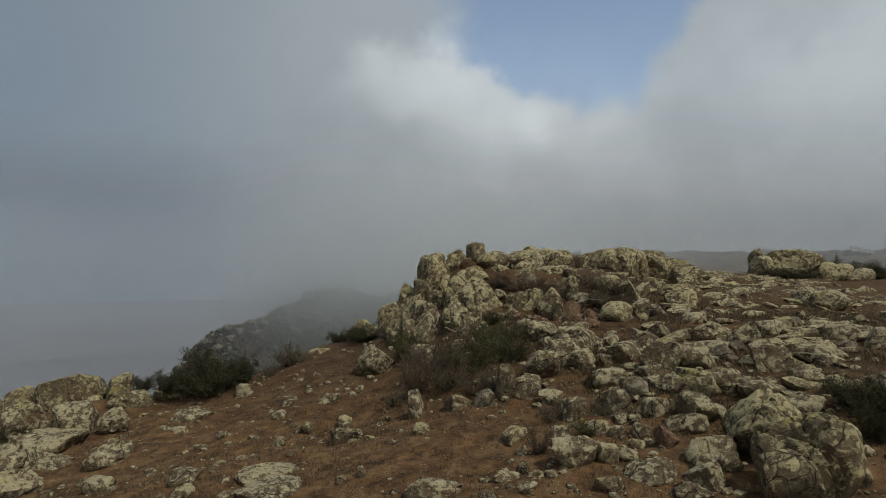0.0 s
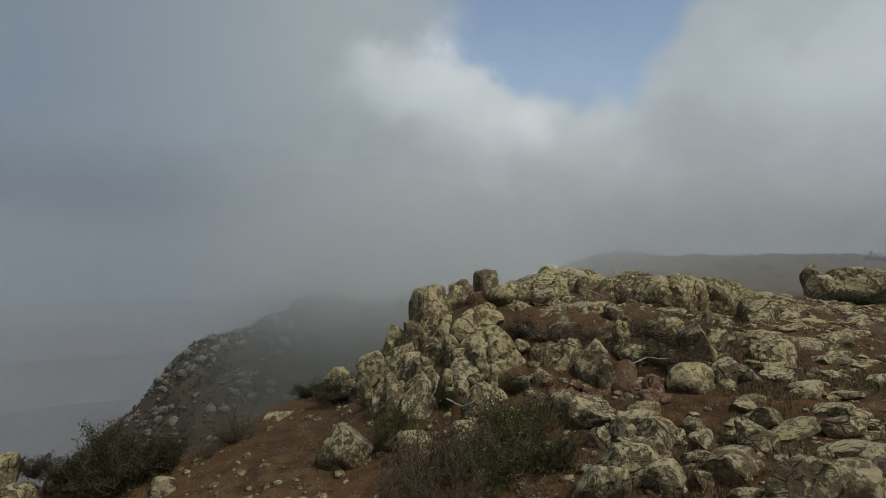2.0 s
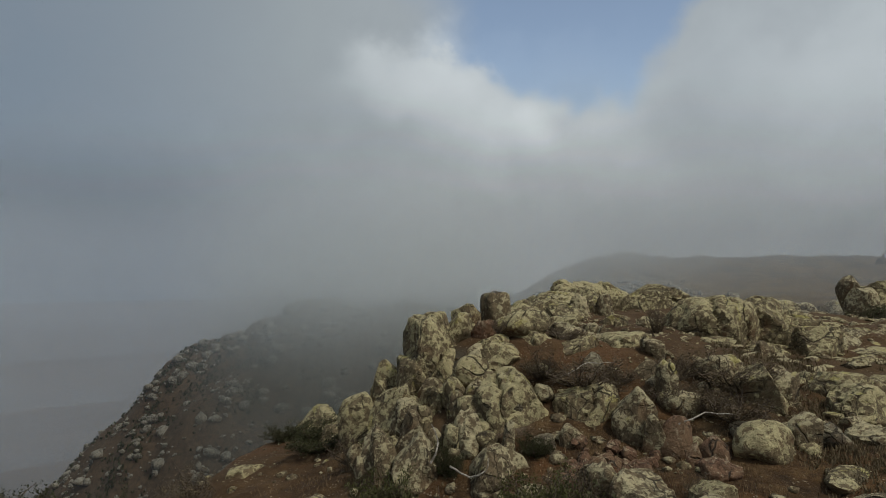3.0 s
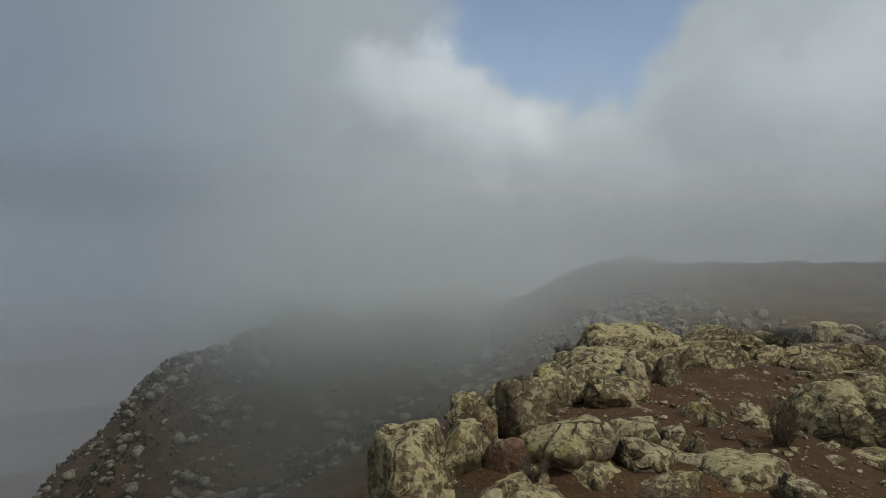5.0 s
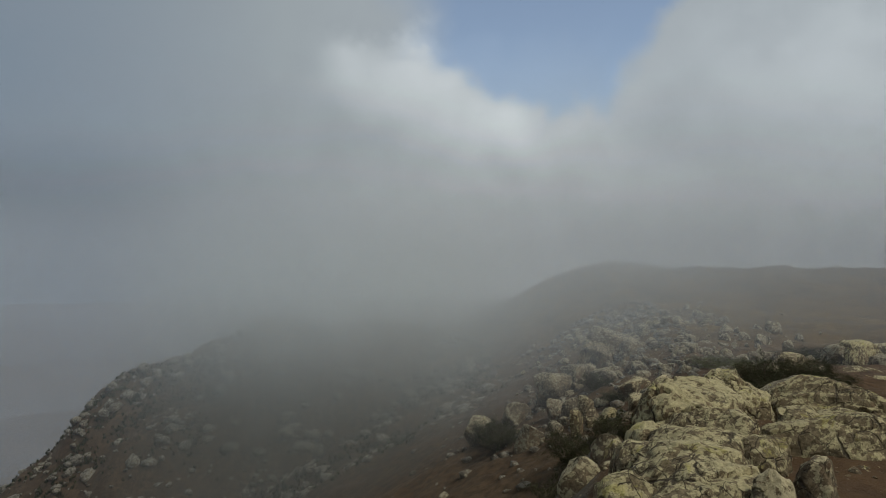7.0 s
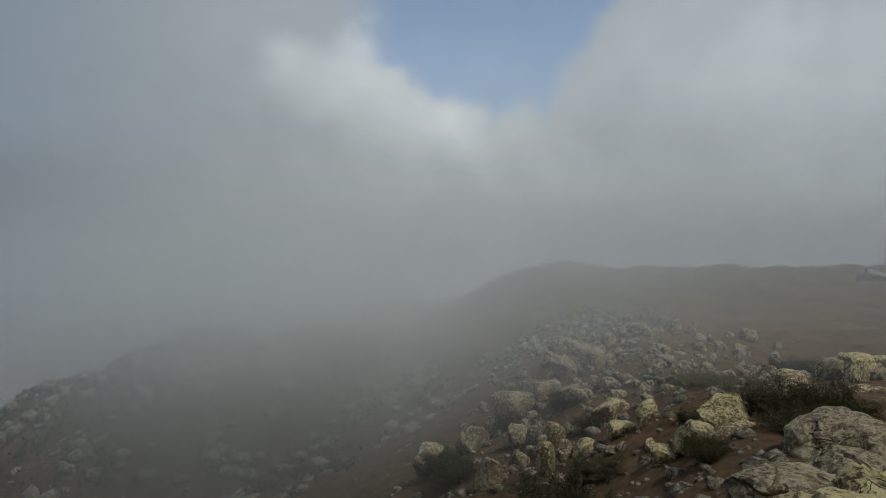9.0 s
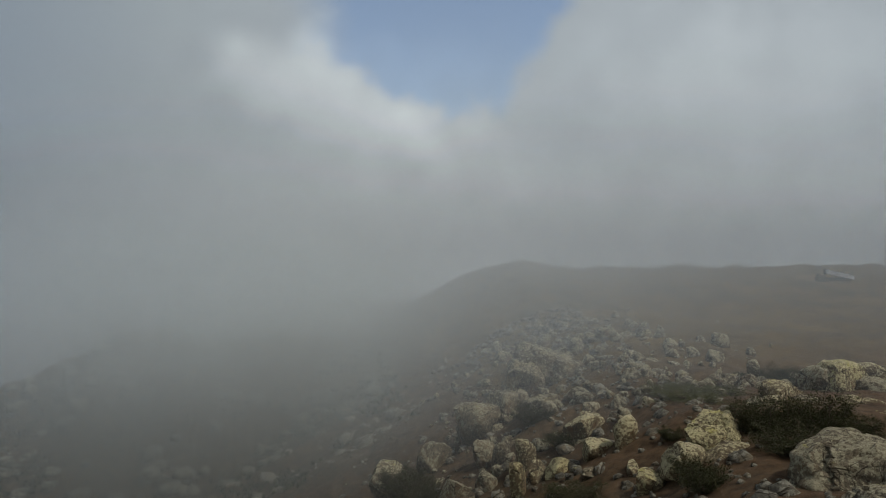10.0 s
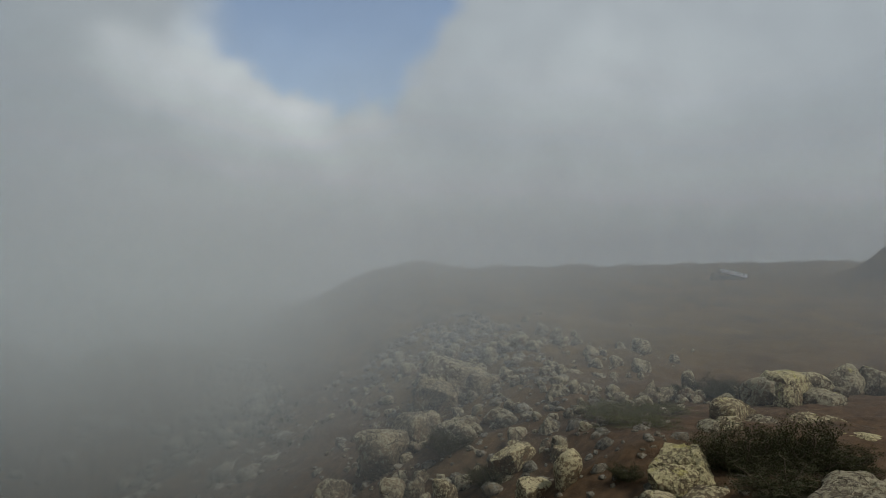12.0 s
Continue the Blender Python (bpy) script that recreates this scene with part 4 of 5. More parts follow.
# rocks of the saddle
boulder(13.24, 38.60, 3.34, 3.01, 1.39, 31, lean=-2, mat=ROCK_GREY, square=2.5, cuts=6, grooves=2, detail=5, top=1.17)
boulder(8.06, 33.60, 2.02, 1.82, 0.70, 20, lean=5, mat=ROCK_GREY, square=2.5, cuts=6, grooves=2, detail=5, top=1.47)
boulder(10.12, 34.60, 1.91, 1.72, 0.86, 27, lean=7, mat=ROCK_GREY, square=2.5, cuts=6, grooves=2, detail=5, top=1.37)
boulder(12.54, 43.20, 1.76, 1.58, 1.20, -37, lean=0, mat=ROCK_LICHEN, grooves=2, detail=5, square=3.6, top=0.62)
boulder(12.32, 42.20, 1.72, 1.55, 0.80, -36, lean=-6, top=0.08)
boulder(10.88, 42.40, 1.18, 1.06, 0.91, 36, lean=4, top=0.10)
boulder(7.94, 47.90, 0.73, 0.66, 1.25, 22, lean=-6, mat=ROCK_LICHEN, detail=3, top=-1.89)
boulder(8.76, 48.20, 0.74, 0.66, 0.85, -8, lean=1, detail=3, top=-1.93)
boulder(9.32, 47.70, 0.99, 0.89, 0.85, -23, lean=2, mat=ROCK_LICHEN, detail=3, square=3.6, top=-1.74)
boulder(11.31, 50.20, 1.37, 1.23, 1.08, 6, lean=-7, top=-0.85)
boulder(11.04, 49.50, 0.98, 0.93, 0.49, -39, lean=4, mat=ROCK_GREY, flat=0.55, detail=3, top=-1.68)
boulder(12.38, 48.70, 1.13, 1.02, 1.07, 4, lean=-3, detail=3, top=-0.72)
boulder(13.11, 51.00, 0.90, 0.81, 0.87, -31, lean=6, mat=ROCK_GREY, detail=3, top=-0.66)
boulder(17.40, 53.50, 1.21, 1.09, 0.89, 29, lean=-6, detail=3, top=-0.44)
boulder(18.83, 52.80, 0.55, 0.50, 1.41, -14, lean=-10, mat=ROCK_GREY, square=2.4, detail=3, top=0.15)
boulder(20.09, 52.00, 0.63, 0.57, 1.10, 9, lean=-10, mat=ROCK_GREY, square=2.4, detail=3, top=0.61)
boulder(21.08, 48.80, 2.34, 2.10, 1.54, 22, lean=-4, mat=ROCK_LICHEN, grooves=2, detail=5, square=3.6, top=0.99)
boulder(23.04, 50.20, 1.43, 1.29, 0.92, 11, lean=6, mat=ROCK_GREY, detail=3, top=0.63)
boulder(22.82, 49.00, 1.70, 1.53, 0.96, -31, lean=-6, square=2.2, cuts=6, top=0.82)
boulder(22.32, 47.90, 1.51, 1.43, 0.68, 25, lean=1, mat=ROCK_GREY, flat=0.55, detail=3, top=0.42)
boulder(24.47, 49.50, 1.25, 1.12, 0.78, 13, lean=-1, mat=ROCK_GREY, detail=3, top=0.59)
boulder(17.94, 47.30, 1.25, 1.12, 0.72, 16, lean=6, detail=3, top=0.46)
boulder(19.57, 46.20, 1.13, 1.02, 0.62, 40, lean=-6, square=2.2, cuts=6, detail=3, top=0.20)
boulder(19.79, 45.40, 0.95, 0.85, 0.67, -15, lean=7, square=2.2, cuts=6, detail=3, top=0.24)
boulder(16.77, 46.30, 0.92, 0.83, 0.60, -2, lean=3, detail=3, top=0.33)
boulder(17.83, 46.40, 1.12, 1.07, 0.50, 14, lean=3, mat=ROCK_GREY, flat=0.55, detail=3, top=0.25)
boulder(16.21, 46.60, 0.98, 0.89, 0.49, 31, lean=-6, mat=ROCK_GREY, detail=3, top=0.22)
boulder(18.70, 43.50, 1.24, 1.18, 0.54, -20, lean=1, mat=ROCK_LICHEN, flat=0.55, top=0.26)
boulder(10.11, 42.80, 0.82, 0.74, 0.70, -21, lean=-5, mat=ROCK_LICHEN, detail=3, square=3.6, top=-0.70)
boulder(10.56, 47.40, 1.20, 1.08, 0.78, 23, lean=-2, top=-1.08)
boulder(9.63, 45.80, 0.74, 0.66, 0.46, 3, lean=6, mat=ROCK_GREY, detail=3, top=-1.52)
boulder(10.53, 44.50, 0.71, 0.64, 0.60, 29, lean=-3, detail=3, top=-1.03)
boulder(13.85, 60.50, 3.89, 3.50, 2.86, -40, lean=7, mat=ROCK_GREY, grooves=2, detail=5, top=0.37)
boulder(11.99, 59.00, 1.83, 1.64, 1.66, -19, lean=4, mat=ROCK_GREY, top=-0.55)
boulder(14.29, 58.50, 1.65, 1.49, 1.79, -1, lean=-7, mat=ROCK_GREY, detail=3, top=-0.14)
boulder(10.46, 57.50, 2.35, 2.12, 1.64, 29, lean=-6, mat=ROCK_GREY, grooves=2, detail=5, top=-1.42)
boulder(8.88, 57.00, 2.13, 1.92, 1.96, 22, lean=-6, mat=ROCK_GREY, top=-1.75)
boulder(11.23, 53.00, 1.60, 1.44, 1.15, 36, lean=5, mat=ROCK_GREY, top=-1.76)
boulder(11.36, 55.00, 1.70, 1.61, 0.98, -31, lean=4, mat=ROCK_GREY, flat=0.55, top=-1.09)
boulder(16.60, 55.00, 1.70, 1.53, 0.95, -9, lean=1, mat=ROCK_GREY, top=-0.34)
boulder(15.84, 57.00, 1.62, 1.46, 1.41, -3, lean=-1, mat=ROCK_GREY, detail=3, top=-0.24)
boulder(17.27, 58.50, 1.25, 1.12, 0.91, -11, lean=-2, mat=ROCK_GREY, detail=3, top=-0.26)
boulder(18.01, 57.00, 1.22, 1.09, 0.83, -17, lean=5, mat=ROCK_GREY, detail=3, top=-0.06)
boulder(18.63, 56.00, 1.20, 1.08, 0.73, 40, lean=6, mat=ROCK_GREY, detail=3, top=-0.07)
boulder(19.09, 54.50, 1.02, 0.91, 0.82, -34, lean=-7, mat=ROCK_GREY, detail=3, top=-0.24)
boulder(17.93, 64.00, 1.43, 1.28, 1.39, 0, lean=2, mat=ROCK_GREY, detail=3, top=0.20)
boulder(20.45, 66.00, 1.72, 1.55, 1.33, 19, lean=1, mat=ROCK_GREY, detail=3, top=0.23)
boulder(21.03, 72.00, 1.94, 1.74, 1.56, 32, lean=5, mat=ROCK_GREY, detail=3, top=0.61)
boulder(23.09, 72.00, 2.19, 1.97, 1.29, 24, lean=-3, mat=ROCK_GREY, detail=3, top=0.28)
boulder(8.59, 52.00, 0.73, 0.66, 1.14, 16, lean=5, mat=ROCK_GREY, detail=3, top=-2.15)
boulder(8.17, 53.00, 1.17, 1.05, 1.12, 39, lean=2, mat=ROCK_GREY, detail=3, top=-2.43)
boulder(6.21, 50.00, 1.22, 1.09, 1.24, 10, lean=0, mat=ROCK_GREY, top=-3.00)
boulder(4.49, 56.00, 1.69, 1.52, 1.56, -8, lean=-5, mat=ROCK_GREY, top=-3.99)
boulder(6.58, 56.00, 1.50, 1.35, 1.28, 36, lean=5, mat=ROCK_GREY, top=-3.26)
boulder(21.11, 48.80, 1.97, 1.77, 1.35, 3, lean=-2, mat=ROCK_GREY, top=0.84)
boulder(25.03, 49.00, 1.47, 1.32, 1.21, -30, lean=-10, mat=ROCK_GREY, square=2.4, detail=3, top=1.00)
boulder(25.80, 48.50, 1.34, 1.21, 1.14, -22, lean=2, mat=ROCK_GREY, detail=3, top=0.91)
boulder(17.39, 47.00, 1.28, 1.15, 0.76, 39, lean=3, detail=3, top=0.69)
boulder(11.24, 46.60, 0.81, 0.73, 1.01, -4, lean=-5, detail=3, top=-0.16)
boulder(11.18, 50.00, 1.31, 1.18, 1.05, 7, lean=7, top=-0.80)
boulder(8.88, 50.00, 0.94, 0.84, 1.09, 33, lean=-4, detail=3, top=-1.68)
boulder(8.97, 57.00, 1.90, 1.71, 1.67, 4, lean=5, mat=ROCK_GREY, top=-2.03)

# ---- plants ----
def part(name, mesh, parent, label=""):
    ob = new(name, mesh)
    ob.parent = parent
    return tagged(ob, label)


def tube(bm, path, r0, r1, sides=4):
    """A tapered stem along path."""
    rings = []
    for k, p in enumerate(path):
        q = path[min(k + 1, len(path) - 1)] - path[max(k - 1, 0)]
        axis = q.normalized() if q.length > 1e-6 else Vector((0, 0, 1))
        side = axis.orthogonal().normalized()
        up = axis.cross(side)
        r = r0 + (r1 - r0) * k / (len(path) - 1)
        rings.append([bm.verts.new(p + (side * math.cos(a) + up * math.sin(a)) * r) for a in (2 * math.pi * j / sides for j in range(sides))])
    for a, b in zip(rings, rings[1:]):
        for j in range(sides):
            bm.faces.new((a[j], a[(j + 1) % sides], b[(j + 1) % sides], b[j]))
    bm.faces.new(rings[0][::-1]), bm.faces.new(rings[-1])


def grow(rnd, start, way, length, steps, droop, wander):
    path, p, d = [start.copy()], start.copy(), way.normalized()
    for k in range(steps):
        d = (d + Vector((rnd.gauss(0, wander), rnd.gauss(0, wander), rnd.gauss(0, wander) + droop))).normalized()
        p = p + d * length / steps
        path.append(p.copy())
    return path


def shrub_meshes(seed, leaves, leaf_size, leaf_mat, stems=9, spread_out=0.9):
    """Stems and foliage of a shrub about 1 m wide and 0.6 m high: many twigs, each with its own tuft of leaves."""
    rnd = random.Random(seed)
    wood, leaf = bmesh.new(), bmesh.new()
    twigs = []
    for k in range(stems):
        a = 2 * math.pi * (k + rnd.random()) / stems
        way = Vector((math.cos(a) * spread_out, math.sin(a) * spread_out, rnd.uniform(0.35, 1.1)))
        main = grow(rnd, Vector((0.05 * math.cos(a), 0.05 * math.sin(a), -0.06)), way, rnd.uniform(0.42, 0.66), 5, 0.05, 0.16)
        tube(wood, main, 0.018, 0.006)
        for p in main[1:]:
            for j in range(3):
                b = rnd.uniform(0, 2 * math.pi)
                twig = grow(rnd, p, Vector((math.cos(b), math.sin(b), rnd.uniform(0.0, 1.0))), rnd.uniform(0.1, 0.26), 3, 0.04, 0.3)
                tube(wood, twig, 0.006, 0.0025, 3)
                twigs.append(twig)
    for k in range(leaves):
        twig = twigs[rnd.randrange(len(twigs))]
        p = twig[rnd.randrange(1, len(twig))] + Vector((rnd.gauss(0, 0.03), rnd.gauss(0, 0.03), rnd.gauss(0, 0.025)))
        d = Vector((rnd.gauss(0, 1), rnd.gauss(0, 1), rnd.gauss(0.3, 1))).normalized()
        s = d.orthogonal().normalized()
        s = (s * rnd.uniform(0.3, 1) + d.cross(s) * rnd.uniform(-1, 1)).normalized()
        ln, wd = leaf_size * rnd.uniform(0.7, 1.4), leaf_size * rnd.uniform(0.25, 0.5)
        leaf.faces.new([leaf.verts.new(q) for q in (p, p + d * ln * 0.5 + s * wd, p + d * ln, p + d * ln * 0.5 - s * wd)])
    out = []
    for bm, name, mat in ((wood, "wood", BARK), (leaf, "foliage", leaf_mat)):
        mesh = bpy.data.meshes.new(name)
        bm.to_mesh(mesh), bm.free()
        mesh.materials.append(mat)
        out.append(mesh)
    return out


SHRUBS = {
    "dark": [shrub_meshes(k, 8500, 0.026, LEAF_DARK, 15) for k in (1, 2, 3)],
    "olive": [shrub_meshes(k, 6000, 0.026, LEAF_OLIVE, 14) for k in (4, 5)],
    "dry": [shrub_meshes(k, 2600, 0.022, LEAF_DRY, 24) for k in (6, 7)],
}
SHRUBS["wide dark"] = [shrub_meshes(k, 20000, 0.019, LEAF_DARK, 26) for k in (8, 9, 10)]
SHRUBS["wide olive"] = [shrub_meshes(k, 18000, 0.019, LEAF_OLIVE, 24) for k in (11, 12)]
SHRUB_LABELS = {
    "dark": "low dark green shrub growing among the rocks",
    "olive": "small-leaved olive green shrub on stony earth",
    "dry": "dry brown twiggy shrub, nearly leafless, beside rocks",
}
shrub_turn = random.Random(8)


def shrub(kind, x, y, w, h, lift=0.0, label=""):
    stems, foliage = shrub_turn.choice(SHRUBS["wide " + kind if w > 1.8 and kind != "dry" else kind])
    ob = new("shrub")
    z = float(ground_height(np.array([x]), np.array([y]))[0])
    ob.matrix_world = pose(x, y, z + lift, 0, 0, shrub_turn.uniform(0, 360)) @ Matrix.Diagonal((w / 1.25, w / 1.25 * shrub_turn.uniform(0.75, 1.0), h / 0.68, 1))
    part("wood", stems, ob, "brown woody stems"), part("foliage", foliage, ob)
    return tagged(ob, label or SHRUB_LABELS[kind], "shrub", "shrubs on the ridge")


# shrubs: kind, place, width, height
shrub("dark", -5.49, 17.60, 2.29, 1.34)
shrub("dark", -6.62, 17.80, 1.10, 0.66, lift=0.25)
shrub("dark", -4.77, 17.90, 1.01, 0.80)
shrub("olive", -6.19, 18.00, 1.10, 0.79)
shrub("dry", -3.71, 18.60, 1.18, 0.75)
shrub("dry", -4.17, 18.20, 0.62, 0.37)
shrub("dark", -7.59, 18.60, 0.75, 0.50, lift=2.22)
shrub("dark", -8.52, 14.40, 0.84, 0.59)
shrub("dry", -0.30, 13.81, 0.92, 1.09)
shrub("dry", 0.31, 13.44, 1.11, 0.83)
shrub("olive", 1.00, 13.97, 1.38, 0.81)
shrub("dark", 1.65, 14.13, 0.94, 0.59)
shrub("dry", 0.83, 13.00, 0.97, 0.54)
shrub("dark", -2.81, 21.50, 0.89, 0.39)
shrub("dark", -2.04, 20.80, 1.37, 0.58)
shrub("dry", -1.07, 18.40, 0.91, 0.61)
shrub("dry", 4.81, 18.20, 1.69, 0.64)
shrub("dry", 4.04, 18.40, 1.07, 0.46)
shrub("dry", 1.55, 9.87, 0.51, 0.52)
shrub("dark", 14.76, 28.60, 2.88, 0.63)
shrub("dark", 17.9, 30.9, 2.0, 1.2)
shrub("dark", 19.6, 31.2, 2.4, 1.2)
shrub("dark", 20.81, 30.50, 3.30, 1.02)
shrub("dark", 6.38, 10.24, 1.10, 0.60)
shrub("dark", 6.07, 9.40, 0.75, 0.62)
# added shrub, stands in for the dark shade left of the great boulder
shrub("dark", 4.25, 9.66, 0.53, 0.41)
shrub("dark", 6.46, 9.55, 0.86, 0.86)
shrub("dry", 1.78, 15.78, 0.91, 0.52)
shrub("dry", -0.68, 13.55, 0.68, 0.45)
shrub("dry", -0.02, 14.67, 1.33, 1.15)
shrub("olive", -0.56, 16.49, 1.22, 0.95)
shrub("dry", 0.57, 14.49, 1.43, 0.96)
shrub("olive", 1.33, 15.09, 1.37, 0.87)
shrub("dry", 1.25, 12.99, 0.97, 0.65)
shrub("olive", -1.36, 16.50, 0.82, 0.55)
shrub("dry", 2.02, 11.39, 0.68, 0.39)
shrub("olive", 2.39, 10.58, 0.55, 0.27)
shrub("dry", 2.44, 18.10, 1.62, 0.56)
shrub("dry", 1.87, 18.30, 0.91, 0.51)
shrub("dry", 2.81, 18.00, 0.81, 0.36)
shrub("dry", 4.47, 17.35, 1.53, 0.54)
shrub("dry", 4.05, 17.53, 1.08, 0.56)
shrub("dry", 3.73, 17.80, 1.00, 0.46)
shrub("dark", -1.85, 20.20, 1.63, 0.54)
shrub("dark", -1.08, 19.60, 0.82, 0.51)
shrub("dark", 0.32, 16.90, 0.64, 0.44)
shrub("dark", 1.55, 16.90, 0.56, 0.36)
shrub("dry", 3.08, 18.20, 0.74, 0.37)
shrub("dry", 0.96, 16.41, 0.54, 0.23)
shrub("dry", 3.20, 15.41, 0.51, 0.25)
shrub("dry", 0.77, 20.10, 0.39, 0.23, lift=0.3)
shrub("dry", 1.38, 20.50, 0.27, 0.11, lift=0.71)
shrub("dry", 4.38, 20.42, 0.45, 0.71)
shrub("dry", 2.19, 17.90, 0.69, 0.23, lift=0.82)
shrub("dry", 1.20, 18.50, 0.31, 0.31, lift=0.65)
shrub("dry", 3.77, 21.60, 0.33, 0.21)
shrub("dark", 3.35, 27.03, 0.94, 0.51)
shrub("dark", 13.45, 41.20, 2.62, 0.81)
shrub("dark", 15.91, 42.00, 2.47, 0.80)
shrub("dark", 10.33, 40.50, 1.55, 0.92)
shrub("dark", 20.61, 51.00, 2.27, 0.84)
shrub("dark", 19.24, 52.00, 1.63, 0.58)
shrub("olive", 14.96, 50.50, 2.80, 0.50)
shrub("olive", 16.84, 50.00, 2.85, 0.50)
shrub("dark", 12.01, 45.00, 1.19, 0.50)
shrub("dark", 10.44, 50.00, 1.84, 0.72)
shrub("dark", 10.67, 54.00, 2.37, 1.04)
shrub("dark", 6.98, 44.00, 3.13, 1.50)
shrub("dark", 8.67, 44.50, 2.45, 0.78)
shrub("dark", 10.71, 41.50, 1.66, 0.60)
shrub("dark", 5.07, 38.00, 2.16, 1.50)
shrub("dark", 6.67, 40.00, 1.99, 1.50)
shrub("dark", 13.84, 43.00, 2.32, 1.37)
shrub("dark", 15.31, 42.50, 2.29, 1.50)
shrub("dark", 4.95, 55.00, 2.72, 1.50)
shrub("olive", 14.92, 48.50, 2.96, 0.50)
shrub("dark", 5.32, 53.00, 2.80, 1.50)


def dead_branch(points, r):
    bm = bmesh.new()
    path = [Vector(p) for p in points]
    fine = []
    for a, b in zip(path, path[1:]):
        fine += [a.lerp(b, k / 4) + Vector((0.02 * math.sin(7 * k + a.x), 0.02 * math.cos(5 * k), 0.015 * math.sin(3 * k))) for k in range(4)]
    tube(bm, fine + [path[-1]], r, r * 0.35, 6)
    mesh = bpy.data.meshes.new("dead_branch")
    bm.to_mesh(mesh), bm.free()
    mesh.materials.append(DEAD_WOOD)
    return tagged(new("dead_branch", mesh), "bleached twisted dead branch among the crag rocks", "branch")


# ---- loose rocks strewn over the ridge ----
rng = np.random.default_rng(5)
STREWN = [rock_mesh("rock", 20 + k, 3, 0.0 if k % 3 else 0.5, 12, k % 3, 1.3, (ROCK, ROCK_LICHEN, ROCK, ROCK_GREY)[k % 4]) for k in range(12)]
STREWN_GREY = [rock_mesh("rock", 60 + k, 3, 0.0, 13, k % 2, 1.3, ROCK_GREY) for k in range(5)]


CRAG_BLOCKS = [rock_mesh("rock", 170 + k, 3, 0.0, 12, 1, 1.2, (ROCK_LICHEN, ROCK)[k % 2]) for k in range(5)]
LEDGES = [rock_mesh("ledge", 140 + k, 3, 0.5, 13, 1, 1.4, (ROCK_LICHEN, ROCK)[k % 2]) for k in range(6)]


def height_at(x, y):
    return float(ground_height(np.array([x]), np.array([y]))[0])


def strew(count, place, size, flat, label, group, shapes, sink=0.12, turn=None, name="rock"):
    made = 0
    while made < count:
        x, y, keep = place()
        if rng.random() > keep:
            continue
        s = size[0] * (size[1] / size[0]) ** (rng.random() ** 1.7)
        h = s * rng.uniform(*flat)
        ob = new(name, shapes[int(rng.integers(len(shapes)))])
        spin = rng.uniform(0, 360) if turn is None else rng.normal(*turn)
        ob.matrix_world = pose(x, y, height_at(x, y) + sink * h, rng.normal(0, 9), rng.normal(0, 9), spin) @ Matrix.Diagonal((s / 2, s * rng.uniform(0.55, 1.0) / 2, h / 1.5, 1))
        tagged(ob, label, "rock", group)
        made += 1


def on_slope():
    x, y = rng.uniform(-10, 14), rng.uniform(8, 18.6)
    return x, y, 0.16 if x < 1 else 1.0


def on_crag():
    x, y = rng.uniform(-1.1, 0.95), rng.uniform(17.2, 19.3)
    return x, y, 1.0 if y > 17.4 - 0.5 * x else 0.0


def on_ledges():
    x, y = rng.uniform(5.5, 15), rng.uniform(15, 31)
    return x, y, math.exp(-(((y - 21 - 0.55 * (x - 8)) / 3.2) ** 2))


def on_saddle():
    y = rng.uniform(49, 72)
    x = np.interp(y, RIM_PLACES, RIM_ACROSS) + rng.normal(-1.8, 4.0)
    return x, y, 1.0


strew(235, on_slope, (0.18, 0.75), (0.35, 0.7), "pale angular rock lying in red-brown earth", "rocks strewn over the ridge", STREWN)
def on_shelves():
    x, y = rng.uniform(3.0, 10), rng.uniform(10.5, 18)
    return x, y, math.exp(-(((y - 13.6 - 0.3 * (x - 5)) / 2.2) ** 2))


strew(120, on_shelves, (0.3, 1.1), (0.2, 0.4), "low ledge of bedded rock breaking through the earth", "bedrock ledges", LEDGES, -0.06, (25, 18), "ledge")
strew(230, on_ledges, (0.25, 0.95), (0.16, 0.32), "low ledge of bedded rock breaking through the earth", "bedrock ledges", LEDGES, -0.12, (25, 14), "ledge")

strew(46, on_crag, (0.28, 0.62), (0.6, 1.1), "weathered block wedged among the crag rocks", "blocks of the crag", CRAG_BLOCKS, 0.2)

# the tumbled stone row along the field edge
tumbled_wall = tagged(new("tumbled_wall"), "tumbled dry wall of rough grey stones along a field", "wall")
for k in range(46):
    f = rng.random()
    x, y = 15.5 + 9.5 * f + rng.normal(0, 0.5), 53.5 - 5.6 * f + rng.normal(0, 0.45)
    s = rng.uniform(0.35, 0.9)
    ob = new("stone", STREWN_GREY[k % 5])
    ob.matrix_world = pose(x, y, height_at(x, y) + 0.18 * s, rng.normal(0, 15), rng.normal(0, 15), rng.uniform(0, 360)) @ Matrix.Diagonal((s / 2, s * 0.4, s * 0.42, 1))
    ob.parent = tumbled_wall

# red rubble at the foot of the crag
RUBBLE = [rock_mesh("stone", 80 + k, 2, 0.0, 10, 0, 1.2, ROCK_RED) for k in range(5)]
for k in range(85):
    x, y = 2.5 + rng.normal(0, 0.4), 16.45 + rng.normal(0, 0.28)
    s = rng.uniform(0.09, 0.27)
    ob = new("stone", RUBBLE[k % 5])
    ob.matrix_world = pose(x, y, height_at(x, y) + 0.25 * s, rng.uniform(-25, 25), rng.uniform(-25, 25), rng.uniform(0, 360)) @ Matrix.Diagonal((s / 2, s * 0.4, s * 0.36, 1))
    tagged(ob, "small reddish stone in a heap of rubble", "stone", "red rubble below the crag")

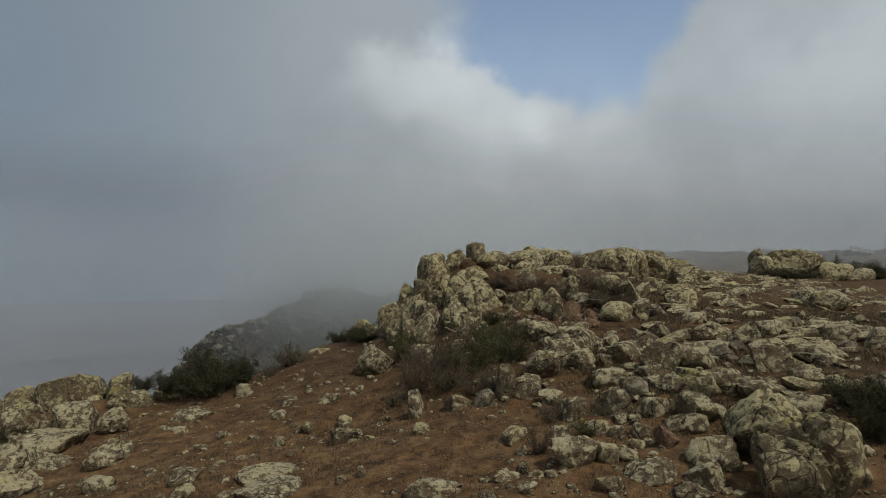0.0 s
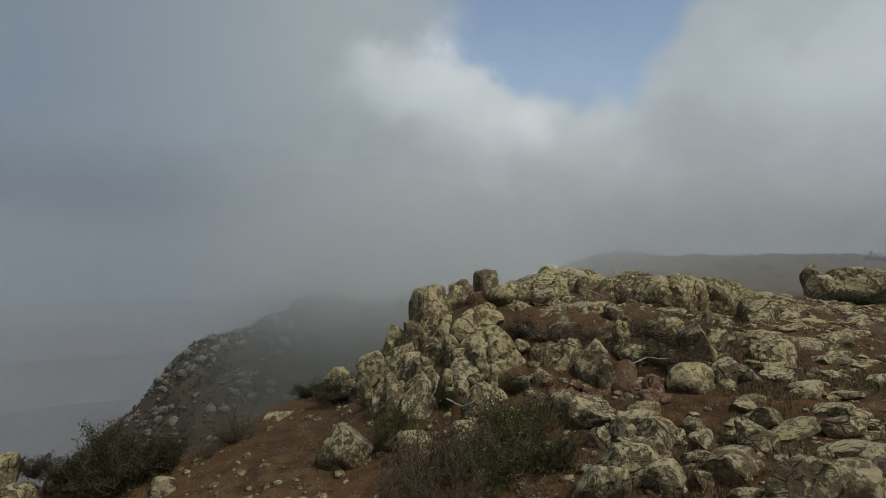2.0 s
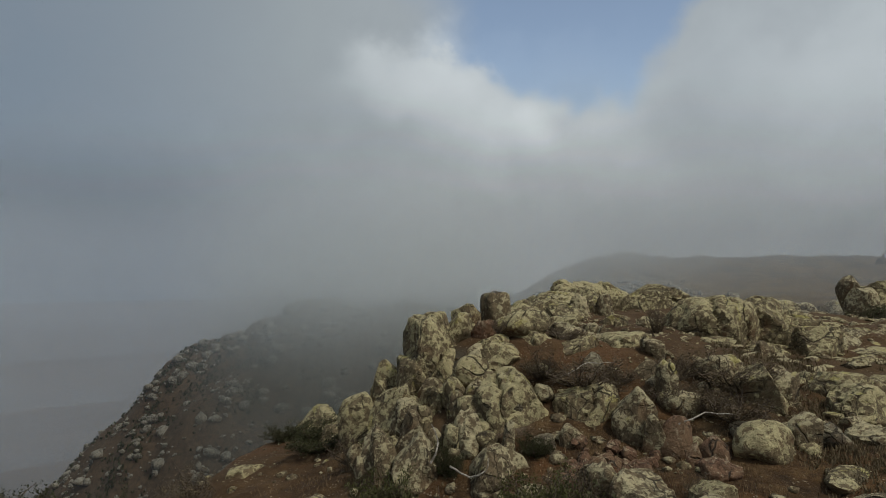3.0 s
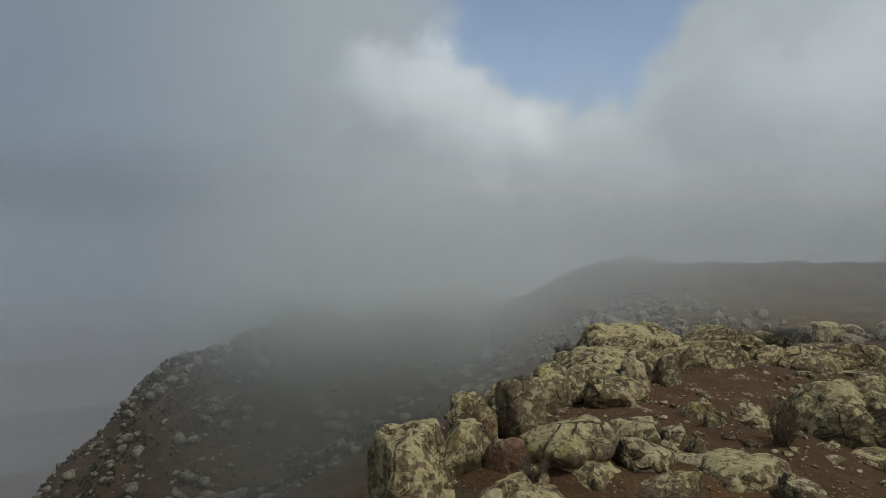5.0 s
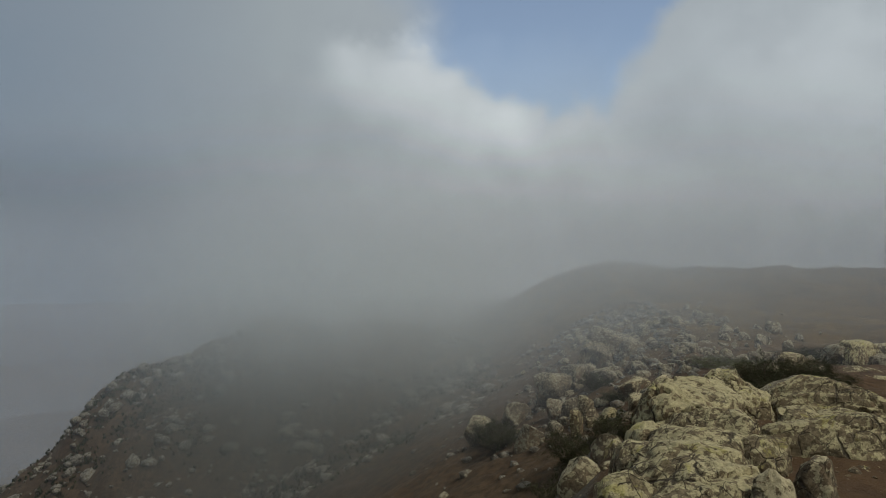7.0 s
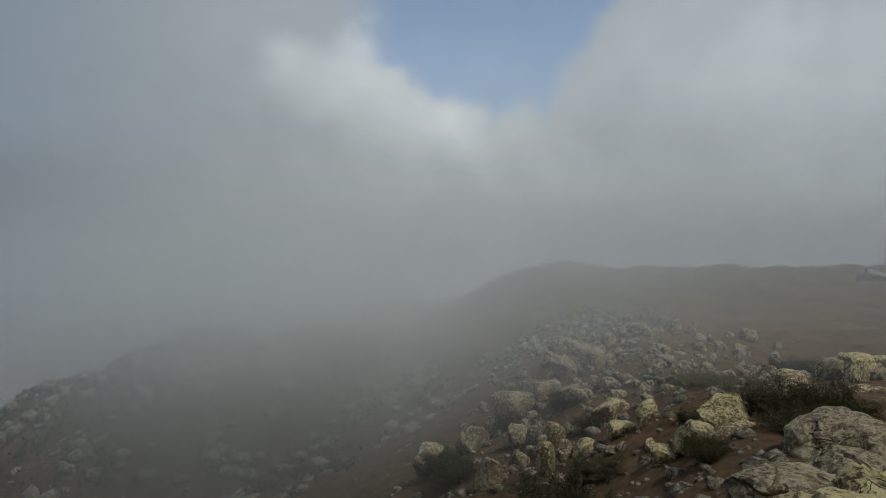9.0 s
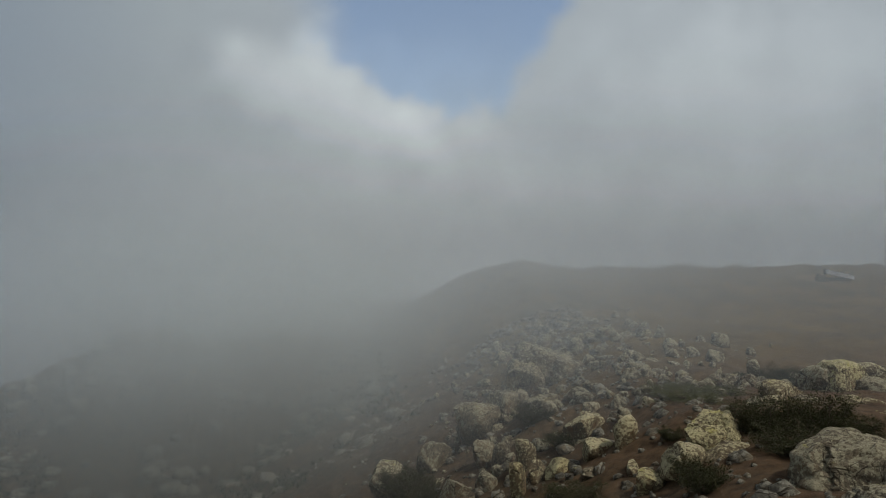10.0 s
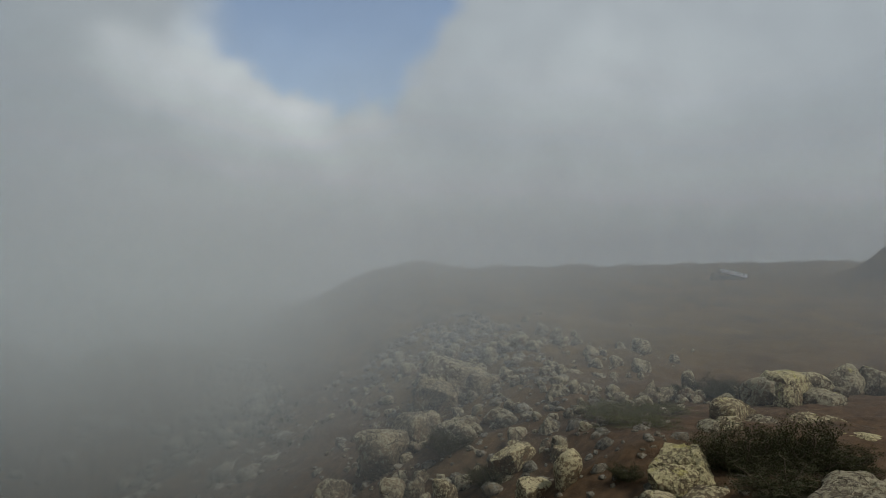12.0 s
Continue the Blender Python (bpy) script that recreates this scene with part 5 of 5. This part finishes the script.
# broken rock on the saddle, past counting
SADDLE = [mesh_arrays(m) for m in STREWN_GREY]
pieces = []
for k in range(380):
    x, y, keep = on_saddle()
    s = 0.22 * (1.25 / 0.22) ** (rng.random() ** 1.8)
    v, f = SADDLE[k % 5]
    v = turned(v, s / 2, s * rng.uniform(0.55, 1.0) / 2, s * rng.uniform(0.5, 0.85) / 1.5, rng.uniform(0, 6.3), rng.normal(0, 0.15), rng.normal(0, 0.15))
    pieces.append((v + (x, y, height_at(x, y) + 0.1 * s), f))
join_pieces("broken_rock", pieces, ROCK_GREY, "pale grey broken rock covering the saddle slope")

# pebbles and small stones past counting
PEBBLES = [mesh_arrays(rock_mesh("pebble", 90 + k, 1, 0.0, 6, 0, 1.0, ROCK)) for k in range(4)]


def sprinkle(name, count, place, size, squash, mat, label):
    pieces = []
    while len(pieces) < count:
        x, y, keep = place()
        if rng.random() > keep:
            continue
        v, f = PEBBLES[int(rng.integers(4))]
        s = size[0] * (size[1] / size[0]) ** (rng.random() ** 2.2)
        v = turned(v, s / 2, s * rng.uniform(0.6, 1) / 2, s * squash / 2, rng.uniform(0, 6.3), rng.normal(0, 0.25), rng.normal(0, 0.25))
        pieces.append((v + (x, y, 0), f))
    xy = np.array([p.mean(0)[:2] for p, f in pieces])
    z = ground_height(xy[:, 0], xy[:, 1])
    for k, (p, f) in enumerate(pieces):
        p[:, 2] += z[k] - 0.12 * (p[:, 2].max() - p[:, 2].min())
    return join_pieces(name, pieces, mat, label)


def near_ridge():
    x, y = rng.uniform(-11, 14), rng.uniform(6, 32)
    patchy = 0.5 + 0.5 * float(value_noise(np.array([x / 1.3]), np.array([y / 1.3]), 3.0)[0])
    return x, y, patchy * (0.5 if x < 0.5 else 1.0)


def spur_side():
    x, y = rng.uniform(-52, 8), rng.uniform(66, 90)
    return x, y, 0.3 + 0.7 * (float(value_noise(np.array([x / 4]), np.array([y / 4]), 9.0)[0]) > 0.0)


def valley_side():
    y = 75 - 38 * rng.random() ** 1.4
    return np.interp(y, RIM_PLACES, RIM_ACROSS) - abs(rng.normal(0, 6)) + 1, y, 1.0


sprinkle("pebbles", 8000, near_ridge, (0.05, 0.3), 0.6, ROCK, "small pale stones strewn over the earth")
sprinkle("scree", 1800, spur_side, (0.3, 2.2), 0.6, ROCK_DULL, "pale rocks scattered over a misty far slope")
sprinkle("rubble", 1500, valley_side, (0.2, 0.9), 0.75, ROCK_DULL, "rubble and broken rock on the steep flank")

# dry grass and low dead growth past counting
def blades(name, count, place, mat, label, tall, wide, each):
    v, f = [], []
    xs, ys = [], []
    while len(xs) < count:
        x, y, keep = place()
        if rng.random() < keep:
            xs.append(x), ys.append(y)
    z = ground_height(np.array(xs), np.array(ys))
    for x, y, g in zip(xs, ys, z):
        for j in range(each):
            a, ln = rng.uniform(0, 6.3), tall * rng.uniform(0.5, 1.3)
            lean, px, py = rng.uniform(0.2, 0.9), x + rng.normal(0, 0.05), y + rng.normal(0, 0.05)
            dx, dy = math.cos(a), math.sin(a)
            k = len(v)
            v += [(px - dy * wide, py + dx * wide, g - 0.01), (px + dy * wide, py - dx * wide, g - 0.01), (px + dx * ln * lean, py + dy * ln * lean, g + ln)]
            f.append((k, k + 1, k + 2))
    return join_pieces(name, [(np.array(v), np.array(f))], mat, label, "grass")


def grassy():
    x, y = rng.uniform(-10, 12), rng.uniform(6.5, 19)
    return x, y, max(0.0, float(value_noise(np.array([x / 1.7]), np.array([y / 1.7]), 21.0)[0]) + 0.35)


def scrubby():
    x, y, k = spur_side()
    return x, y, max(0.05, float(value_noise(np.array([x / 3]), np.array([y / 3]), 31.0)[0]) + 0.3)


blades("dry_grass", 8500, grassy, STRAW, "tufts of short dry straw-coloured grass", 0.055, 0.006, 7)
def dead_mats():
    x, y = rng.uniform(2.5, 12), rng.uniform(10, 21)
    return x, y, max(0.0, float(value_noise(np.array([x / 1.1]), np.array([y / 1.1]), 41.0)[0]) + 0.15)


blades("dead_growth", 3200, dead_mats, LEAF_DRY, "mats of dark dead growth between the rocks", 0.07, 0.012, 9)
blades("scrub", 3500, scrubby, LEAF_DARK, "low dark scrub covering the misty slopes", 0.3, 0.05, 10)


# ---- the far hut ----
def hut():
    """A low stone hut with a white sheet roof that slopes to one side."""
    ob = new("hut")
    ob.matrix_world = pose(53.0, 86.0, height_at(53.0, 86.0) - 0.1, 0, 0, -32) @ Matrix.Diagonal((0.72, 0.72, 0.72, 1))

    def block(name, lo, hi, mat, lift=(0, 0), label=""):
        bm = bmesh.new()
        bmesh.ops.create_cube(bm, size=1.0)
        for v in bm.verts:
            v.co = Vector([lo[i] + (hi[i] - lo[i]) * (v.co[i] + 0.5) for i in range(3)])
            v.co.z += lift[0] + (lift[1] - lift[0]) * (v.co.x - lo[0]) / (hi[0] - lo[0])
        bmesh.ops.bevel(bm, geom=bm.edges[:], offset=0.03, segments=2, affect="EDGES")
        mesh = bpy.data.meshes.new(name)
        bm.to_mesh(mesh), bm.free()
        mesh.materials.append(mat)
        part(name, mesh, ob, label)

    block("wall", (-1.5, -1.2, 0), (2.6, 1.2, 0.9), ROCK_GREY, (0, 0), "grey rubble stone wall")
    block("roof", (-0.2, -1.5, 0.95), (3.0, 1.5, 1.5), SHEET, (0.45, -0.35), "white sheet roof sloping down")
    block("back_wall", (-1.3, -1.0, 0.9), (-0.4, 1.0, 1.3), ROCK_GREY)
    block("chimney", (-0.55, -0.2, 0.9), (-0.3, 0.1, 2.1), ROCK_GREY)
    return tagged(ob, "low grey stone hut with a white sloping roof", "hut")


hut()

# ---- dead wood caught in the crag ----
for pts, r in [
    (((0.1, 16.75, 1.2), (0.2, 16.8, 1.45), (0.12, 16.85, 1.7)), 0.016),
    (((0.35, 16.6, 1.2), (0.6, 16.45, 1.1), (0.8, 16.4, 1.2), (0.85, 16.45, 1.35)), 0.015),
    (((2.2, 18.0, 2.15), (2.5, 18.0, 2.32), (2.9, 18.1, 2.3)), 0.012),
    (((3.4, 16.6, 1.72), (3.8, 16.7, 1.85), (4.2, 16.8, 1.8)), 0.012),
]:
    dead_branch(pts, r)
